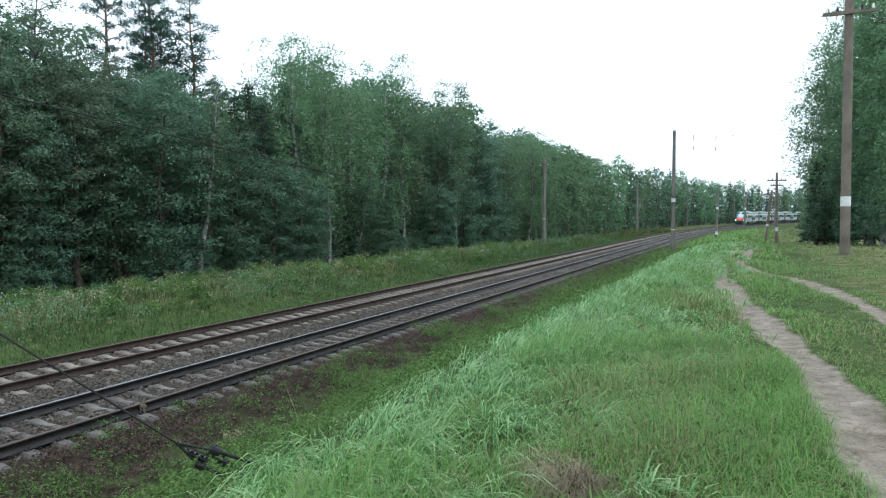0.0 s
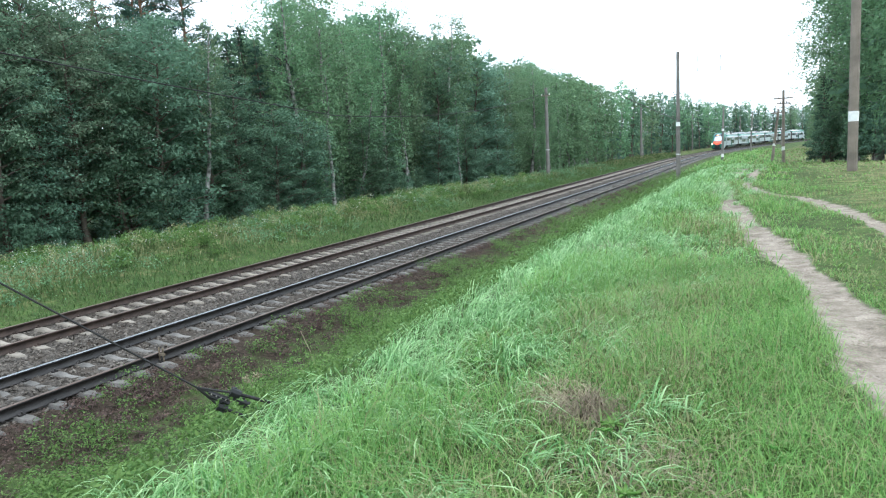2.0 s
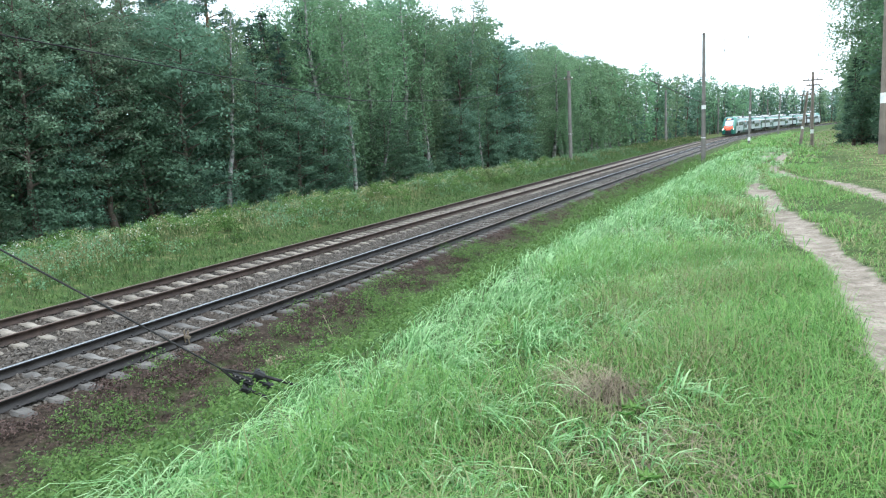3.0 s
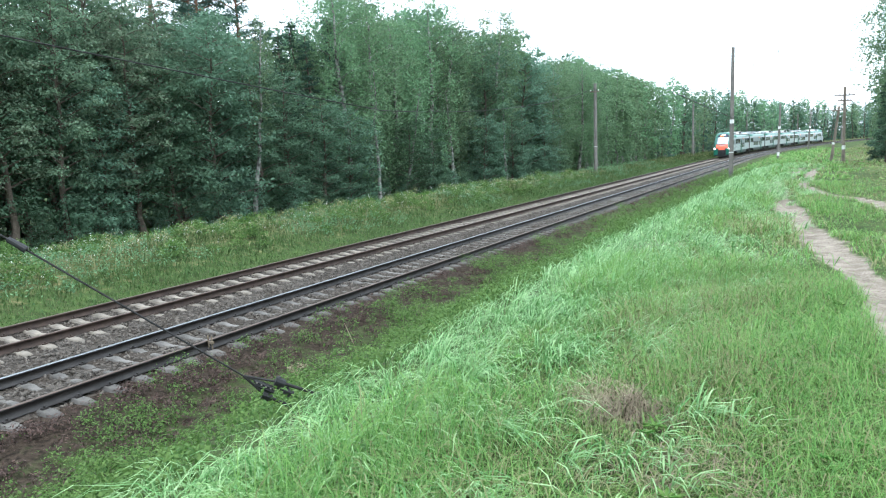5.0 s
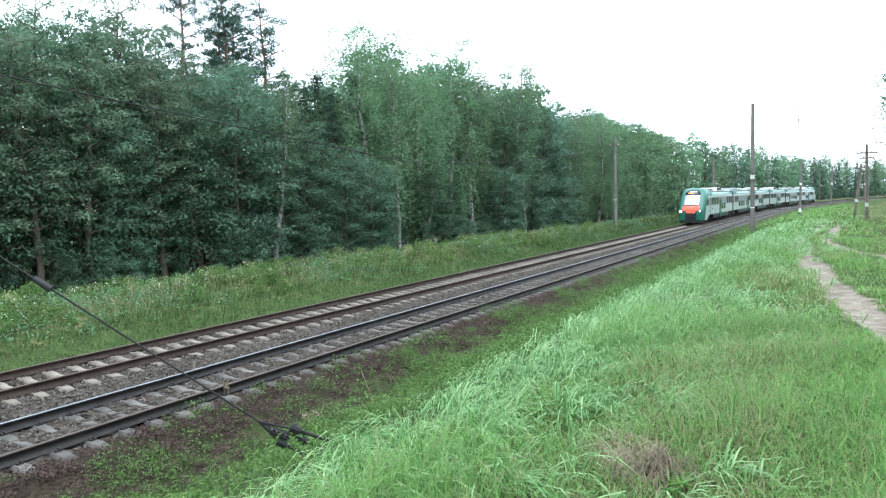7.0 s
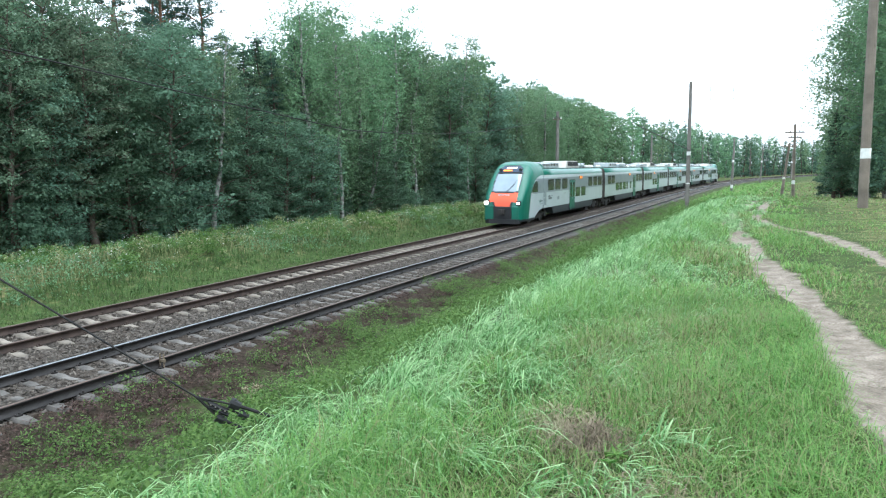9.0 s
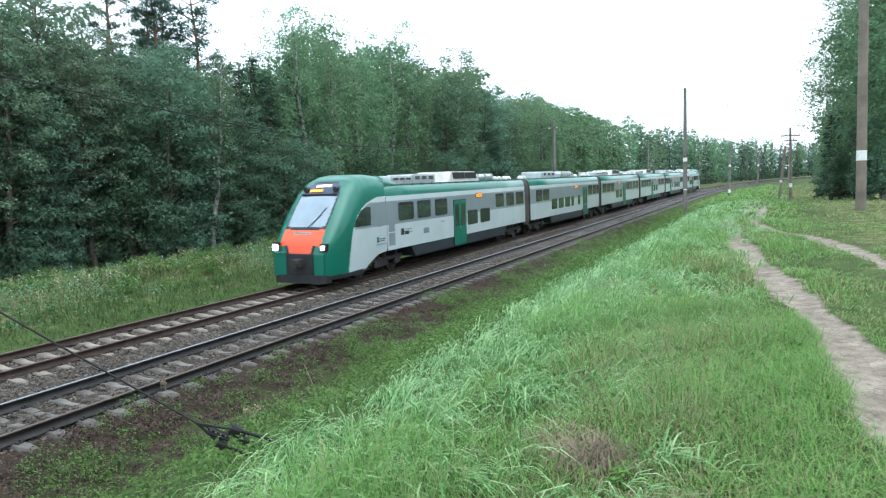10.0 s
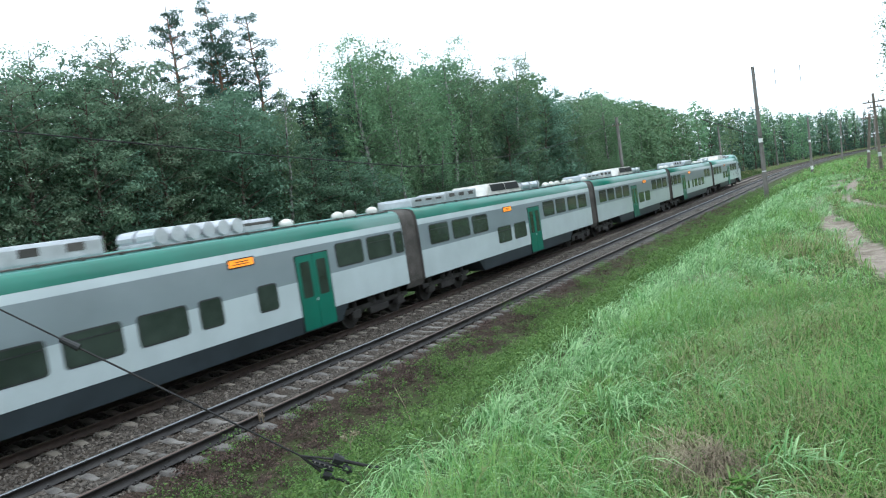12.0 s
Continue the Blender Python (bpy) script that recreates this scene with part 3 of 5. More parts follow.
def roof_pipe(parent, y0, y1, x=0.55, r=0.16, z=3.7):
    bm = bmesh.new()
    rod(bm, (x, y0, z), (x, y1, z), r, sides=14)
    for y in (y0 + 0.2, (y0 + y1) / 2, y1 - 0.2):
        box(bm, x - 0.19, x + 0.19, y - 0.04, y + 0.04, 3.47, z + r + 0.02, 0.01)
    part("silencer", bm, ALUMINIUM, parent)


def roof_dome(parent, y, x=0.6):
    bm = bmesh.new()
    bmesh.ops.create_uvsphere(bm, u_segments=14, v_segments=8, radius=0.19)
    for v in bm.verts:
        v.co = Vector((v.co.x + x, v.co.y * 1.25 + y, 3.57 + max(v.co.z * 0.85, -0.1)))
    part("vent_dome", bm, WHITE_BOX, parent, smooth=True)


def roof_conduit(parent, y0, y1):
    bm = bmesh.new()
    for x in (1.08, 1.15):
        rod(bm, (x, y0, 3.495), (x, y1, 3.495), 0.022, sides=6)
    for k in range(int((y1 - y0) / 0.9)):
        box(bm, 1.05, 1.18, y0 + k * 0.9 + 0.3, y0 + k * 0.9 + 0.36, 3.42, 3.525)
    part("roof_conduit", bm, BELLOWS, parent)


def gangway(parent, y0, y1):
    """The bellows between two cars, with its folds."""
    pts, _ = shell_section(HALF - 0.1)
    full = [(x, max(z, 0.72) - 0.02) for x, z in pts] + [(-x, max(z, 0.72) - 0.02) for x, z in reversed(pts[:-1])]
    bm = bmesh.new()
    rows = []
    n = 17
    for k in range(n):
        s = 1 - 0.03 * (k % 2)
        y = y0 + (y1 - y0) * k / (n - 1)
        rows.append([bm.verts.new((x * s, y, 2 + (z - 2) * s)) for x, z in full])
    for a, b in zip(rows[:-1], rows[1:]):
        for k in range(len(full)):
            j = (k + 1) % len(full)
            bm.faces.new((a[k], b[k], b[j], a[j]))
    bmesh.ops.recalc_face_normals(bm, faces=bm.faces)
    part("gangway", bm, BELLOWS, parent, "dusty grey-brown rubber gangway bellows")


def side_display(parent, side, y0, y1):
    bm = bmesh.new()
    slab(bm, side, y0 - 0.03, y1 + 0.03, 2.66, 2.9, HALF - 0.04, HALF + 0.004, 0.02)
    d = part("side_display", bm, BLACK, parent, "amber side destination display")
    bm = bmesh.new()
    slab(bm, side, y0, y1, 2.69, 2.87, HALF - 0.04, HALF + 0.009, 0.015)
    part("display_glow", bm, AMBER, d)
    bm = bmesh.new()
    for k, z in enumerate((2.75, 2.81)):
        box(bm, side * (HALF + 0.007), side * (HALF + 0.012), y0 + 0.1 + 0.1 * k, y1 - 0.15, z - 0.012, z + 0.012)
    part("display_bars", bm, BLACK, d)


def fittings(parent, wins, doors, shows, flip=0.0):
    """Windows, doors and displays on both sides; flip turns the layout round within a car of that length."""
    def span(a, b):
        return (flip - b, flip - a) if flip else (a, b)
    for side in (1, -1):
        for k, (a, b, low) in enumerate(wins):
            y0, y1 = span(a, b)
            window(parent, side, y0, y1, *((1.36, 2.08) if low else (2.04, 2.78)), k % 3 != 1)
        for a, b in doors:
            door(parent, side, *span(a, b))
        for a, b in shows:
            side_display(parent, side, *span(a, b))


WINS_CAB = [(4.6, 5.88, 0), (6.2, 7.42, 0), (7.85, 9.1, 0), (11.36, 12.6, 1), (12.95, 14.25, 1), (15.12, 16.32, 0), (16.75, 17.95, 0), (18.3, 19.6, 0)]
WINS_SALOON = [(1.65, 2.92, 0), (3.12, 4.42, 0), (4.93, 6.25, 1), (6.55, 7.85, 1), (8.2, 9.5, 1), (9.82, 10.52, 1), (11.66, 12.36, 1), (14.9, 16.2, 0), (16.42, 17.72, 0), (17.9, 18.42, 0)]
WINS_BUFFET = [(1.15, 2.5, 0), (2.8, 4.15, 0), (4.38, 5.7, 0), (6.5, 7.8, 1), (8.1, 9.4, 1), (11.6, 13.0, 0), (13.25, 14.55, 0), (14.9, 16.2, 0), (16.5, 17.8, 0)]


def side_marks(parent, marks):
    """Plain emblem and lettering bars on the flank: y, z, length, height, colour."""
    for y, z, length, high, mat in marks:
        for s in (1, -1):
            bm = bmesh.new()
            box(bm, s * (HALF - 0.01), s * (HALF + 0.004), y, y + length, z, z + high)
            part("side_marking", bm, mat, parent)


def nose(parent):
    """The driving cab: a swept shell whose paint, windscreen and orange panel are told apart by place."""
    ys_n = np.concatenate([np.linspace(0.0, 0.5, 14), np.linspace(0.54, 3.65, 84), np.linspace(3.72, 5.6, 16)])
    half = np.interp(ys_n, [0, 0.04, 0.15, 0.35, 0.7, 1.2, 2.0, 3.0, 3.65, 3.72, 5.6], [1.02, 1.1, 1.19, 1.27, 1.335, 1.38, 1.415, 1.43, 1.435, 1.28, 1.0])
    top = np.interp(ys_n, [0, 0.04, 0.12, 0.3, 0.55, 1.0, 1.5, 2.0, 2.4, 2.8, 3.2, 3.65, 4.3, 5.0, 5.6], [1.12, 1.5, 1.68, 1.94, 2.28, 2.87, 3.43, 3.78, 3.91, 3.95, 3.94, 3.89, 3.8, 3.7, 3.52])
    low = np.interp(ys_n, [0, 1.9, 2.3, 3.0, 3.65, 3.72, 5.6], [0.28, 0.28, 0.55, 0.86, 0.92, 3.38, 3.38])
    n = 160
    a = np.linspace(0, 1, n)
    grid = np.zeros((len(ys_n), n, 3))
    for i, y in enumerate(ys_n):
        # up one side, over the crown and down the other, corners as a superellipse, points evenly spread along the section
        ang = np.linspace(0, math.pi, 1200)
        p = 2.0 / np.interp(y, [0, 1.0, 2.5, 3.65, 5.6], [5.0, 4.1, 4.5, 5.4, 3.0])
        mid = max(min(1.6, (top[i] + low[i]) / 2), low[i] + 0.02)
        rise = np.linspace(0, 1, 40)
        side_x, side_z = half[i] - 0.04 * (1 - rise) ** 2, low[i] + (mid - low[i]) * rise
        arch_x = half[i] * np.sign(np.cos(ang)) * np.abs(np.cos(ang)) ** p
        arch_z = mid + (top[i] - mid) * np.clip(np.sin(ang), 0, 1) ** p
        line_x, line_z = np.concatenate([side_x, arch_x, -side_x[::-1]]), np.concatenate([side_z, arch_z, side_z[::-1]])
        run = np.concatenate([[0], np.cumsum(np.hypot(np.diff(line_x), np.diff(line_z)))])
        x, z = np.interp(a * run[-1], run, line_x), np.interp(a * run[-1], run, line_z)
        grid[i] = np.stack([x, np.full(n, y), z], -1)
    me = sheet("cab", grid, smooth=True)
    c = (grid[:-1, :-1] + grid[1:, 1:] + grid[1:, :-1] + grid[:-1, 1:]) / 4
    x, y, z = np.abs(c[..., 0]), c[..., 1], c[..., 2]
    index = np.full(x.shape, 2)
    edge = np.interp(z, [0.3, 0.9, 1.6, 2.0, 2.4, 2.7, 2.9, 3.06, 3.6], [1.04, 1.11, 1.26, 1.40, 1.66, 2.02, 2.45, 3.1, 3.4])
    white = (x > 1.2) & (y > edge) & (z < 3.06) & (y < 3.66)
    index[white] = 0
    index[white & (z > 1.93) & (z < 2.86) & (y > edge + 0.12)] = 1
    span = np.interp(z, [1.1, 1.7, 2.0, 2.6, 3.2, 3.5, 3.7], [0.92, 0.9, 0.88, 0.9, 0.86, 0.76, 0.5])
    front = (x < span) & (y < 2.0)
    index[front & (z > 2.02) & (z < 3.7)] = 6
    index[front & (z > 2.02) & (z < 3.7) & ((x > span - 0.06) | (z < 2.12) | (z > 3.65))] = 7
    index[front & (z > 3.24) & (z < 3.66)] = 8
    index[front & (z > 1.30) & (z <= 2.02)] = 5
    # black centre paints the dark of the opening round the coupler
    index[(x < 0.62) & (z <= 1.30) & (y < 0.6)] = 7
    index[(z < 0.42) & (y < 2.2)] = 7
    me.polygons.foreach_set("material_index", index.ravel().astype(np.int32))
    cab = link_mesh("cab", me, [TRAIN_WHITE, TRAIN_GREY, TRAIN_GREEN, TRAIN_SKIRT, ROOF_SHEEN, ORANGE, SCREEN_GLASS, BLACK, HEADER_GLASS], parent, "streamlined green driving cab with orange front panel")
    # the blunt face under the windscreen
    # solid black block in place of the shaded hollow behind the coupler
    bm = bmesh.new()
    box(bm, -0.6, 0.6, -0.05, 0.12, 0.42, 1.2, 0.06)
    part("coupler_recess", bm, BLACK, cab)
    bm = bmesh.new()
    box(bm, -0.2, 0.2, -0.32, 0.1, 0.72, 1.02, 0.05)
    rod(bm, (0, -0.4, 0.87), (0, -0.2, 0.87), 0.16, sides=12)
    part("coupler", bm, UNDERFRAME, cab)
    bm = bmesh.new()
    slab_pts = [(-1.12, 0.0), (-0.85, -0.16), (0.85, -0.16), (1.12, 0.0), (1.12, 0.3), (-1.12, 0.3)]
    lo, hi = [bm.verts.new((x, y, 0.16)) for x, y in slab_pts], [bm.verts.new((x, y, 0.44)) for x, y in slab_pts]
    bm.faces.new(lo[::-1])
    bm.faces.new(hi)
    for k in range(6):
        bm.faces.new((lo[k], lo[(k + 1) % 6], hi[(k + 1) % 6], hi[k]))
    part("snow_plough", bm, BLACK, cab)
    for s in (-1, 1):
        bm = bmesh.new()
        box(bm, s * 0.9, s * 1.16, -0.03, 0.3, 1.26, 1.56, 0.05)
        lamp = part("headlight", bm, BLACK, cab, "lit white headlight in a dark housing")
        bm = bmesh.new()
        box(bm, s * 0.955, s * 1.11, -0.055, 0.02, 1.33, 1.49, 0.035)
        part("lens", bm, LAMP, lamp)
        bm = bmesh.new()
        box(bm, s * 0.62, s * 1.06, -0.07, 0.3, 0.42, 1.22, 0.06)
        part("corner_panel", bm, TRAIN_GREEN, cab)
        bm = bmesh.new()
        rod(bm, (s * 0.66, 1.56, 3.42), (s * 0.66, 1.38, 3.42), 0.1, sides=14)
        part("upper_lamp", bm, BLACK, cab)
        # side cab window
        bm = bmesh.new()
        ring = [(1.42, 2.02), (2.5, 2.02), (2.52, 2.7), (2.3, 2.72), (2.02, 2.66), (1.78, 2.5), (1.55, 2.25)]
        xs_w = [float(np.interp(y, ys_n, half)) for y, z in ring]
        outer, inner = [bm.verts.new((s * (xw + 0.012), y, z)) for (y, z), xw in zip(ring, xs_w)], [bm.verts.new((s * (xw - 0.06), y, z)) for (y, z), xw in zip(ring, xs_w)]
        bm.faces.new(outer)
        for k in range(7):
            bm.faces.new((inner[k], inner[(k + 1) % 7], outer[(k + 1) % 7], outer[k]))
        bmesh.ops.recalc_face_normals(bm, faces=bm.faces)
        part("cab_window", bm, GLASS, cab)
        bm = bmesh.new()
        box(bm, s * (HALF - 0.02), s * (HALF + 0.01), 3.64, 3.665, 0.95, 3.04)
        part("panel_seam", bm, TRAIN_GREY, cab)
        bm = bmesh.new()
        for za, zb in ((1.1, 1.6), (1.64, 2.2)):
            box(bm, s * (HALF - 0.02), s * (HALF + 0.004), 3.78, 4.26, za, zb)
        part("service_hatch", bm, TRAIN_GREY, cab)
    # destination sign behind the top of the windscreen, and the wiper
    bm = bmesh.new()
    v = [bm.verts.new(p) for p in ((-0.3, 1.58, 3.486), (0.36, 1.58, 3.486), (0.36, 1.7, 3.57), (-0.3, 1.7, 3.57))]
    bm.faces.new(v)
    bmesh.ops.translate(bm, vec=(0, -0.02, 0.02), verts=bm.verts)
    part("destination_sign", bm, SIGN, cab, "glowing front destination sign")
    bm = bmesh.new()
    bm.faces.new([bm.verts.new(p) for p in ((-0.48, 1.4, 3.318), (0.1, 1.4, 3.318), (0.1, 1.48, 3.408), (-0.48, 1.48, 3.408))])
    bmesh.ops.translate(bm, vec=(0, -0.02, 0.02), verts=bm.verts)
    part("route_sign", bm, AMBER, cab, "orange glowing route sign")
    bm = bmesh.new()
    box(bm, -0.78, 0.78, 1.27, 1.36, 3.2, 3.27, 0.02)
    part("sign_frame", bm, BLACK, cab)
    bm = bmesh.new()
    rod(bm, (0.1, 0.34, 2.06), (0.5, 0.74, 2.54), 0.014, sides=6)
    rod(bm, (0.3, 0.53, 2.28), (0.6, 0.92, 2.78), 0.012, sides=6)
    part("wiper", bm, BLACK, cab)
    for k in range(7):
        bm = bmesh.new()
        box(bm, -0.36 + 0.1 * k + (0.03 if k > 3 else 0), -0.29 + 0.1 * k + (0.03 if k > 3 else 0), 0.235, 0.29, 1.85, 1.94)
        part("number_bar", bm, TRAIN_WHITE, cab)


def cab_car(name, label):
    car = tagged(empty(name), label, "train car", "train cars")
    car_body(car, 3.65, 19.87, [(0.0, 6.0), (16.4, 20.5)])
    nose(car)
    fittings(car, WINS_CAB, [(9.75, 11.2)], [(12.5, 13.22)])
    bogie(car, 3.6)
    bogie(car, 18.1)
    roof_box(car, 5.2, 7.0, 3.86, 0.8)
    roof_box(car, 7.2, 9.4, 3.92, 0.7)
    roof_radiator(car, 10.3, 14.1)
    roof_pipe(car, 14.3, 16.6)
    roof_pipe(car, 14.3, 16.4, 0.15)
    for y in (17.0, 17.7, 18.6, 19.2):
        roof_dome(car, y)
    roof_conduit(car, 4.2, 19.8)
    side_marks(car, [(2.9, 1.32, 0.13, 0.2, TRAIN_GREEN), (3.08, 1.42, 0.42, 0.035, TRAIN_SKIRT), (3.08, 1.35, 0.36, 0.03, TRAIN_SKIRT), (2.88, 1.22, 0.64, 0.03, TRAIN_GREY),
                     (4.75, 1.45, 0.25, 0.26, TRAIN_SKIRT), (5.06, 1.45, 0.34, 0.14, TRAIN_SKIRT), (5.06, 1.64, 0.6, 0.04, TRAIN_GREY), (5.46, 1.5, 0.22, 0.04, TRAIN_GREY),
                     (6.7, 1.35, 0.5, 0.24, TRAIN_GREY), (8.4, 1.72, 0.35, 0.05, TRAIN_GREY)])
    return car


def middle_car(name, label, wins, doors, shows, style, flip):
    length = 18.96
    car = tagged(empty(name), label, "train car", "train cars")
    car_body(car, 0.5, length - 0.5, [(-0.5, 5.0), (14.8, 19.6)])
    fittings(car, wins, doors, shows, length if flip else 0.0)
    bogie(car, 2.4)
    bogie(car, length - 2.0)
    gangway(car, -0.52, 0.52)
    if style == "saloon":
        roof_box(car, 5.0, 8.2, 3.95, 0.75)
        roof_tanks(car, 9.4, 12.2)
        roof_box(car, 12.3, 13.4, 3.85, 0.6)
        domes = (1.0, 1.6, 13.9, 16.2, 16.8, 18.0)
    else:
        roof_box(car, 1.2, 3.6, 3.85, 0.8)
        roof_box(car, 3.8, 6.4, 3.92, 0.7)
        roof_radiator(car, 6.8, 10.6)
        roof_pipe(car, 10.8, 13.2)
        roof_pipe(car, 10.8, 13.0, 0.15)
        domes = (14.2, 15.0, 15.8, 16.9, 17.8)
    for y in domes:
        roof_dome(car, length - y if flip else y)
    roof_conduit(car, 0.8, length - 0.8)
    return car


def build_train():
    cars = [cab_car("leading_train_car", "green and white railcar with orange front and lit headlights"),
            middle_car("saloon_train_car", "grey and white saloon coach with green roof edge", WINS_SALOON, [(13.15, 14.55)], [(10.9, 11.7)], "saloon", False),
            middle_car("engine_train_car", "grey and white engine coach with roof coolers", WINS_BUFFET, [(9.72, 11.1)], [(7.3, 8.05)], "engine", False),
            middle_car("engine_train_car", "grey and white engine coach with roof coolers", WINS_BUFFET, [(9.72, 11.1)], [(7.3, 8.05)], "engine", True),
            middle_car("saloon_train_car", "grey and white saloon coach with green roof edge", WINS_SALOON, [(13.15, 14.55)], [(10.9, 11.7)], "saloon", True)]
    # the last car is the first one turned round: its cab trails
    tail = copy_thing(cars[0], Matrix.Identity(4))
    tail.name = "trailing_train_car"
    tagged(tail, "green and white railcar at the rear, cab trailing")
    cars.append(tail)
    for c, y in ((tail, 20.37),):
        gangway(c, y - 0.52, y + 0.52)
    return cars


CARS = build_train()
CAR_FRONTS = [0.0] + [20.37 + 18.96 * k for k in range(5)]


def motions():
    """The train runs towards the viewer at a steady 19.4 m/s; every car follows the bend on its two ends."""
    times = [k * 0.5 for k in range(25)]
    for k, car in enumerate(CARS):
        rows = []
        length = 20.37 if k in (0, 5) else 18.96
        for t in times:
            y0 = 213.24 - 19.437 * t + CAR_FRONTS[k]
            y1 = y0 + length
            x0, x1 = FAR_TRACK + float(bend(y0)), FAR_TRACK + float(bend(y1))
            turn = -math.degrees(math.atan2(x1 - x0, y1 - y0))
            if k == 5:
                rows.append((t, pose(x1, y1, 0, 0, 0, turn + 180)))
            else:
                rows.append((t, pose(x0, y0, 0, 0, 0, turn)))
        walk(car, rows)
        # the wheels roll on the rail: radius 0.43 m
        sign = -1 if k == 5 else 1
        for axle in [o for o in car.children_recursive if o.name.startswith("wheelset")]:
            x, y, z = axle.location
            walk(axle, [(f / FPS, pose(x, y, z, sign * math.degrees(19.437 * f / FPS / 0.43), 0, 0)) for f in range(12 * FPS + 1)])


# ---- poles and wires ----
def spot(x, y):
    """Ground height at a world place."""
    return float(ground_z(np.array(x - float(bend(y))), np.array(float(y))))


def concrete_pole(name, x, y, height, r0, r1, lean=(0, 0), mark=None, label="", mat=None, arms=(), base=None):
    z = (spot(x, y) if base is None else base) - 0.4
    top = tagged(empty(name, pose(x, y, z)), label, "pole", "line poles")
    bm = bmesh.new()
    rod(bm, (0, 0, 0), (lean[0], lean[1], height + 0.4), r0, r1, sides=14)
    part("shaft", bm, mat or POLE_CONCRETE, top, smooth=False)
    for zm, hm in mark or ():
        f = (zm + 0.4) / (height + 0.4)
        rr = r0 + (r1 - r0) * f + 0.006
        bm = bmesh.new()
        rod(bm, (lean[0] * f, lean[1] * f, zm + 0.4), (lean[0] * f, lean[1] * f, zm + hm + 0.4), rr, rr, sides=14)
        part("painted_mark", bm, WHITE_MARK, top)
    for za, half in arms:
        f = (za + 0.4) / (height + 0.4)
        bm = bmesh.new()
        box(bm, lean[0] * f - half, lean[0] * f + half, lean[1] * f - r1 - 0.1, lean[1] * f - r1 + 0.0, za + 0.33, za + 0.45, 0.01)
        arm = part("crossarm", bm, POLE_WOOD, top)
        for s in (-0.85, -0.45, 0.45, 0.85):
            bm = bmesh.new()
            rod(bm, (lean[0] * f + s * half, lean[1] * f - r1 - 0.05, za + 0.44), (lean[0] * f + s * half, lean[1] * f - r1 - 0.05, za + 0.62), 0.05, 0.03, sides=8)
            part("insulator", bm, WHITE_MARK if abs(s) > 0.5 else BLACK, arm)
    return top


concrete_pole("line_pole", -5.95, 52, 9.3, 0.165, 0.105, (-0.05, 0), [(4.05, 0.28), (2.0, 0.06)], "bare grey concrete pole with a white mark on the bank", base=0.3)
concrete_pole("line_pole", -6.2, 108, 7.9, 0.18, 0.12, (0.1, 0), [(0.6, 0.5), (4.4, 0.35)], "bare grey concrete pole with two white marks")
concrete_pole("line_pole", -3.7, 164, 8.4, 0.18, 0.12, (0.3, 0), [(4.6, 0.4)], "bare grey concrete pole with a white mark far along the line")
concrete_pole("line_pole", 3.1, 220, 8.6, 0.18, 0.12, (0.2, 0), [(4.6, 0.4)], "bare grey concrete pole with a white mark far along the line")
concrete_pole("left_line_pole", -22.05, 72.5, 9.75, 0.205, 0.16, (0, 0), [(3.0, 0.05)], "plain grey concrete pole before the forest edge", arms=((8.9, 0.5),))
concrete_pole("left_line_pole", -21.3, 129, 9.4, 0.22, 0.15, (0, 0), None, "plain grey concrete pole before the forest edge")
concrete_pole("left_line_pole", -17.9, 186, 9.2, 0.22, 0.15, (0, 0), None, "plain grey concrete pole before the forest edge")
concrete_pole("left_line_pole", -8.7, 243, 9.2, 0.22, 0.15, (0, 0), None, "plain grey concrete pole before the forest edge")
concrete_pole("telegraph_pole", 2.76, 28.6, 9.6, 0.17, 0.145, (-0.12, 0), [(1.78, 0.36)], "tall grey telegraph pole with crossarm and white mark beside the path", POLE_WOOD, arms=((8.75, 0.85),))
concrete_pole("telegraph_pole", 1.35, 77, 7.2, 0.16, 0.11, (-0.15, 0), [(1.2, 0.4)], "weathered telegraph pole with a double crossarm", POLE_WOOD, arms=((6.4, 0.9), (5.9, 0.6)))
concrete_pole("braced_pole", 0.3, 82, 5.6, 0.16, 0.11, (0.55, 0), [(1.7, 0.25)], "short leaning timber pole in the grass", POLE_WOOD, arms=((5.2, 0.7),))
concrete_pole("anchor_pole", -8.55, -0.97, 9.6, 0.19, 0.13, (0, 0), None, "bare grey concrete pole that holds the guy wire")
concrete_pole("left_line_pole", -22.05, -4.0, 9.75, 0.24, 0.17, (0, 0), None, "plain grey concrete pole before the forest edge")


def wire(name, pts, r, label, steps=24):
    """A hanging wire through three places."""
    a, b, c = (np.array(p, float) for p in pts)
    t = np.linspace(0, 1, steps)[:, None]
    curve = a * (1 - t) * (1 - 2 * t) + b * 4 * t * (1 - t) + c * t * (2 * t - 1)
    v, f = tube(curve, np.full(steps, r), 6)
    return tagged(link_mesh(name, quads(name, v, f, smooth=True), WIRE), label, "wire")


wire("overhead_wire", [(-22.05, -4.0, 9.1), (-22.05, 14, 7.3), (-22.05, 32, 5.75)], 0.025, "thin dark wire sagging between poles before the trees", 30)
wire("overhead_wire", [(-22.05, 32, 5.75), (-22.05, 52, 6.55), (-22.05, 72.4, 9.1)], 0.025, "thin dark wire rising to a pole before the trees", 30)
wire("overhead_wire", [(-8.55, -0.97, 8.6), (-7.62, 17.6, 7.0), (-6.72, 36.0, 5.72)], 0.0015, "thin end of a cable strung between two poles", 40)
wire("overhead_wire", [(-6.72, 36.0, 5.72), (-6.33, 44.0, 5.22), (-5.95, 51.9, 4.75)], 0.025, "dark cable strung between two poles over the bank", 20)
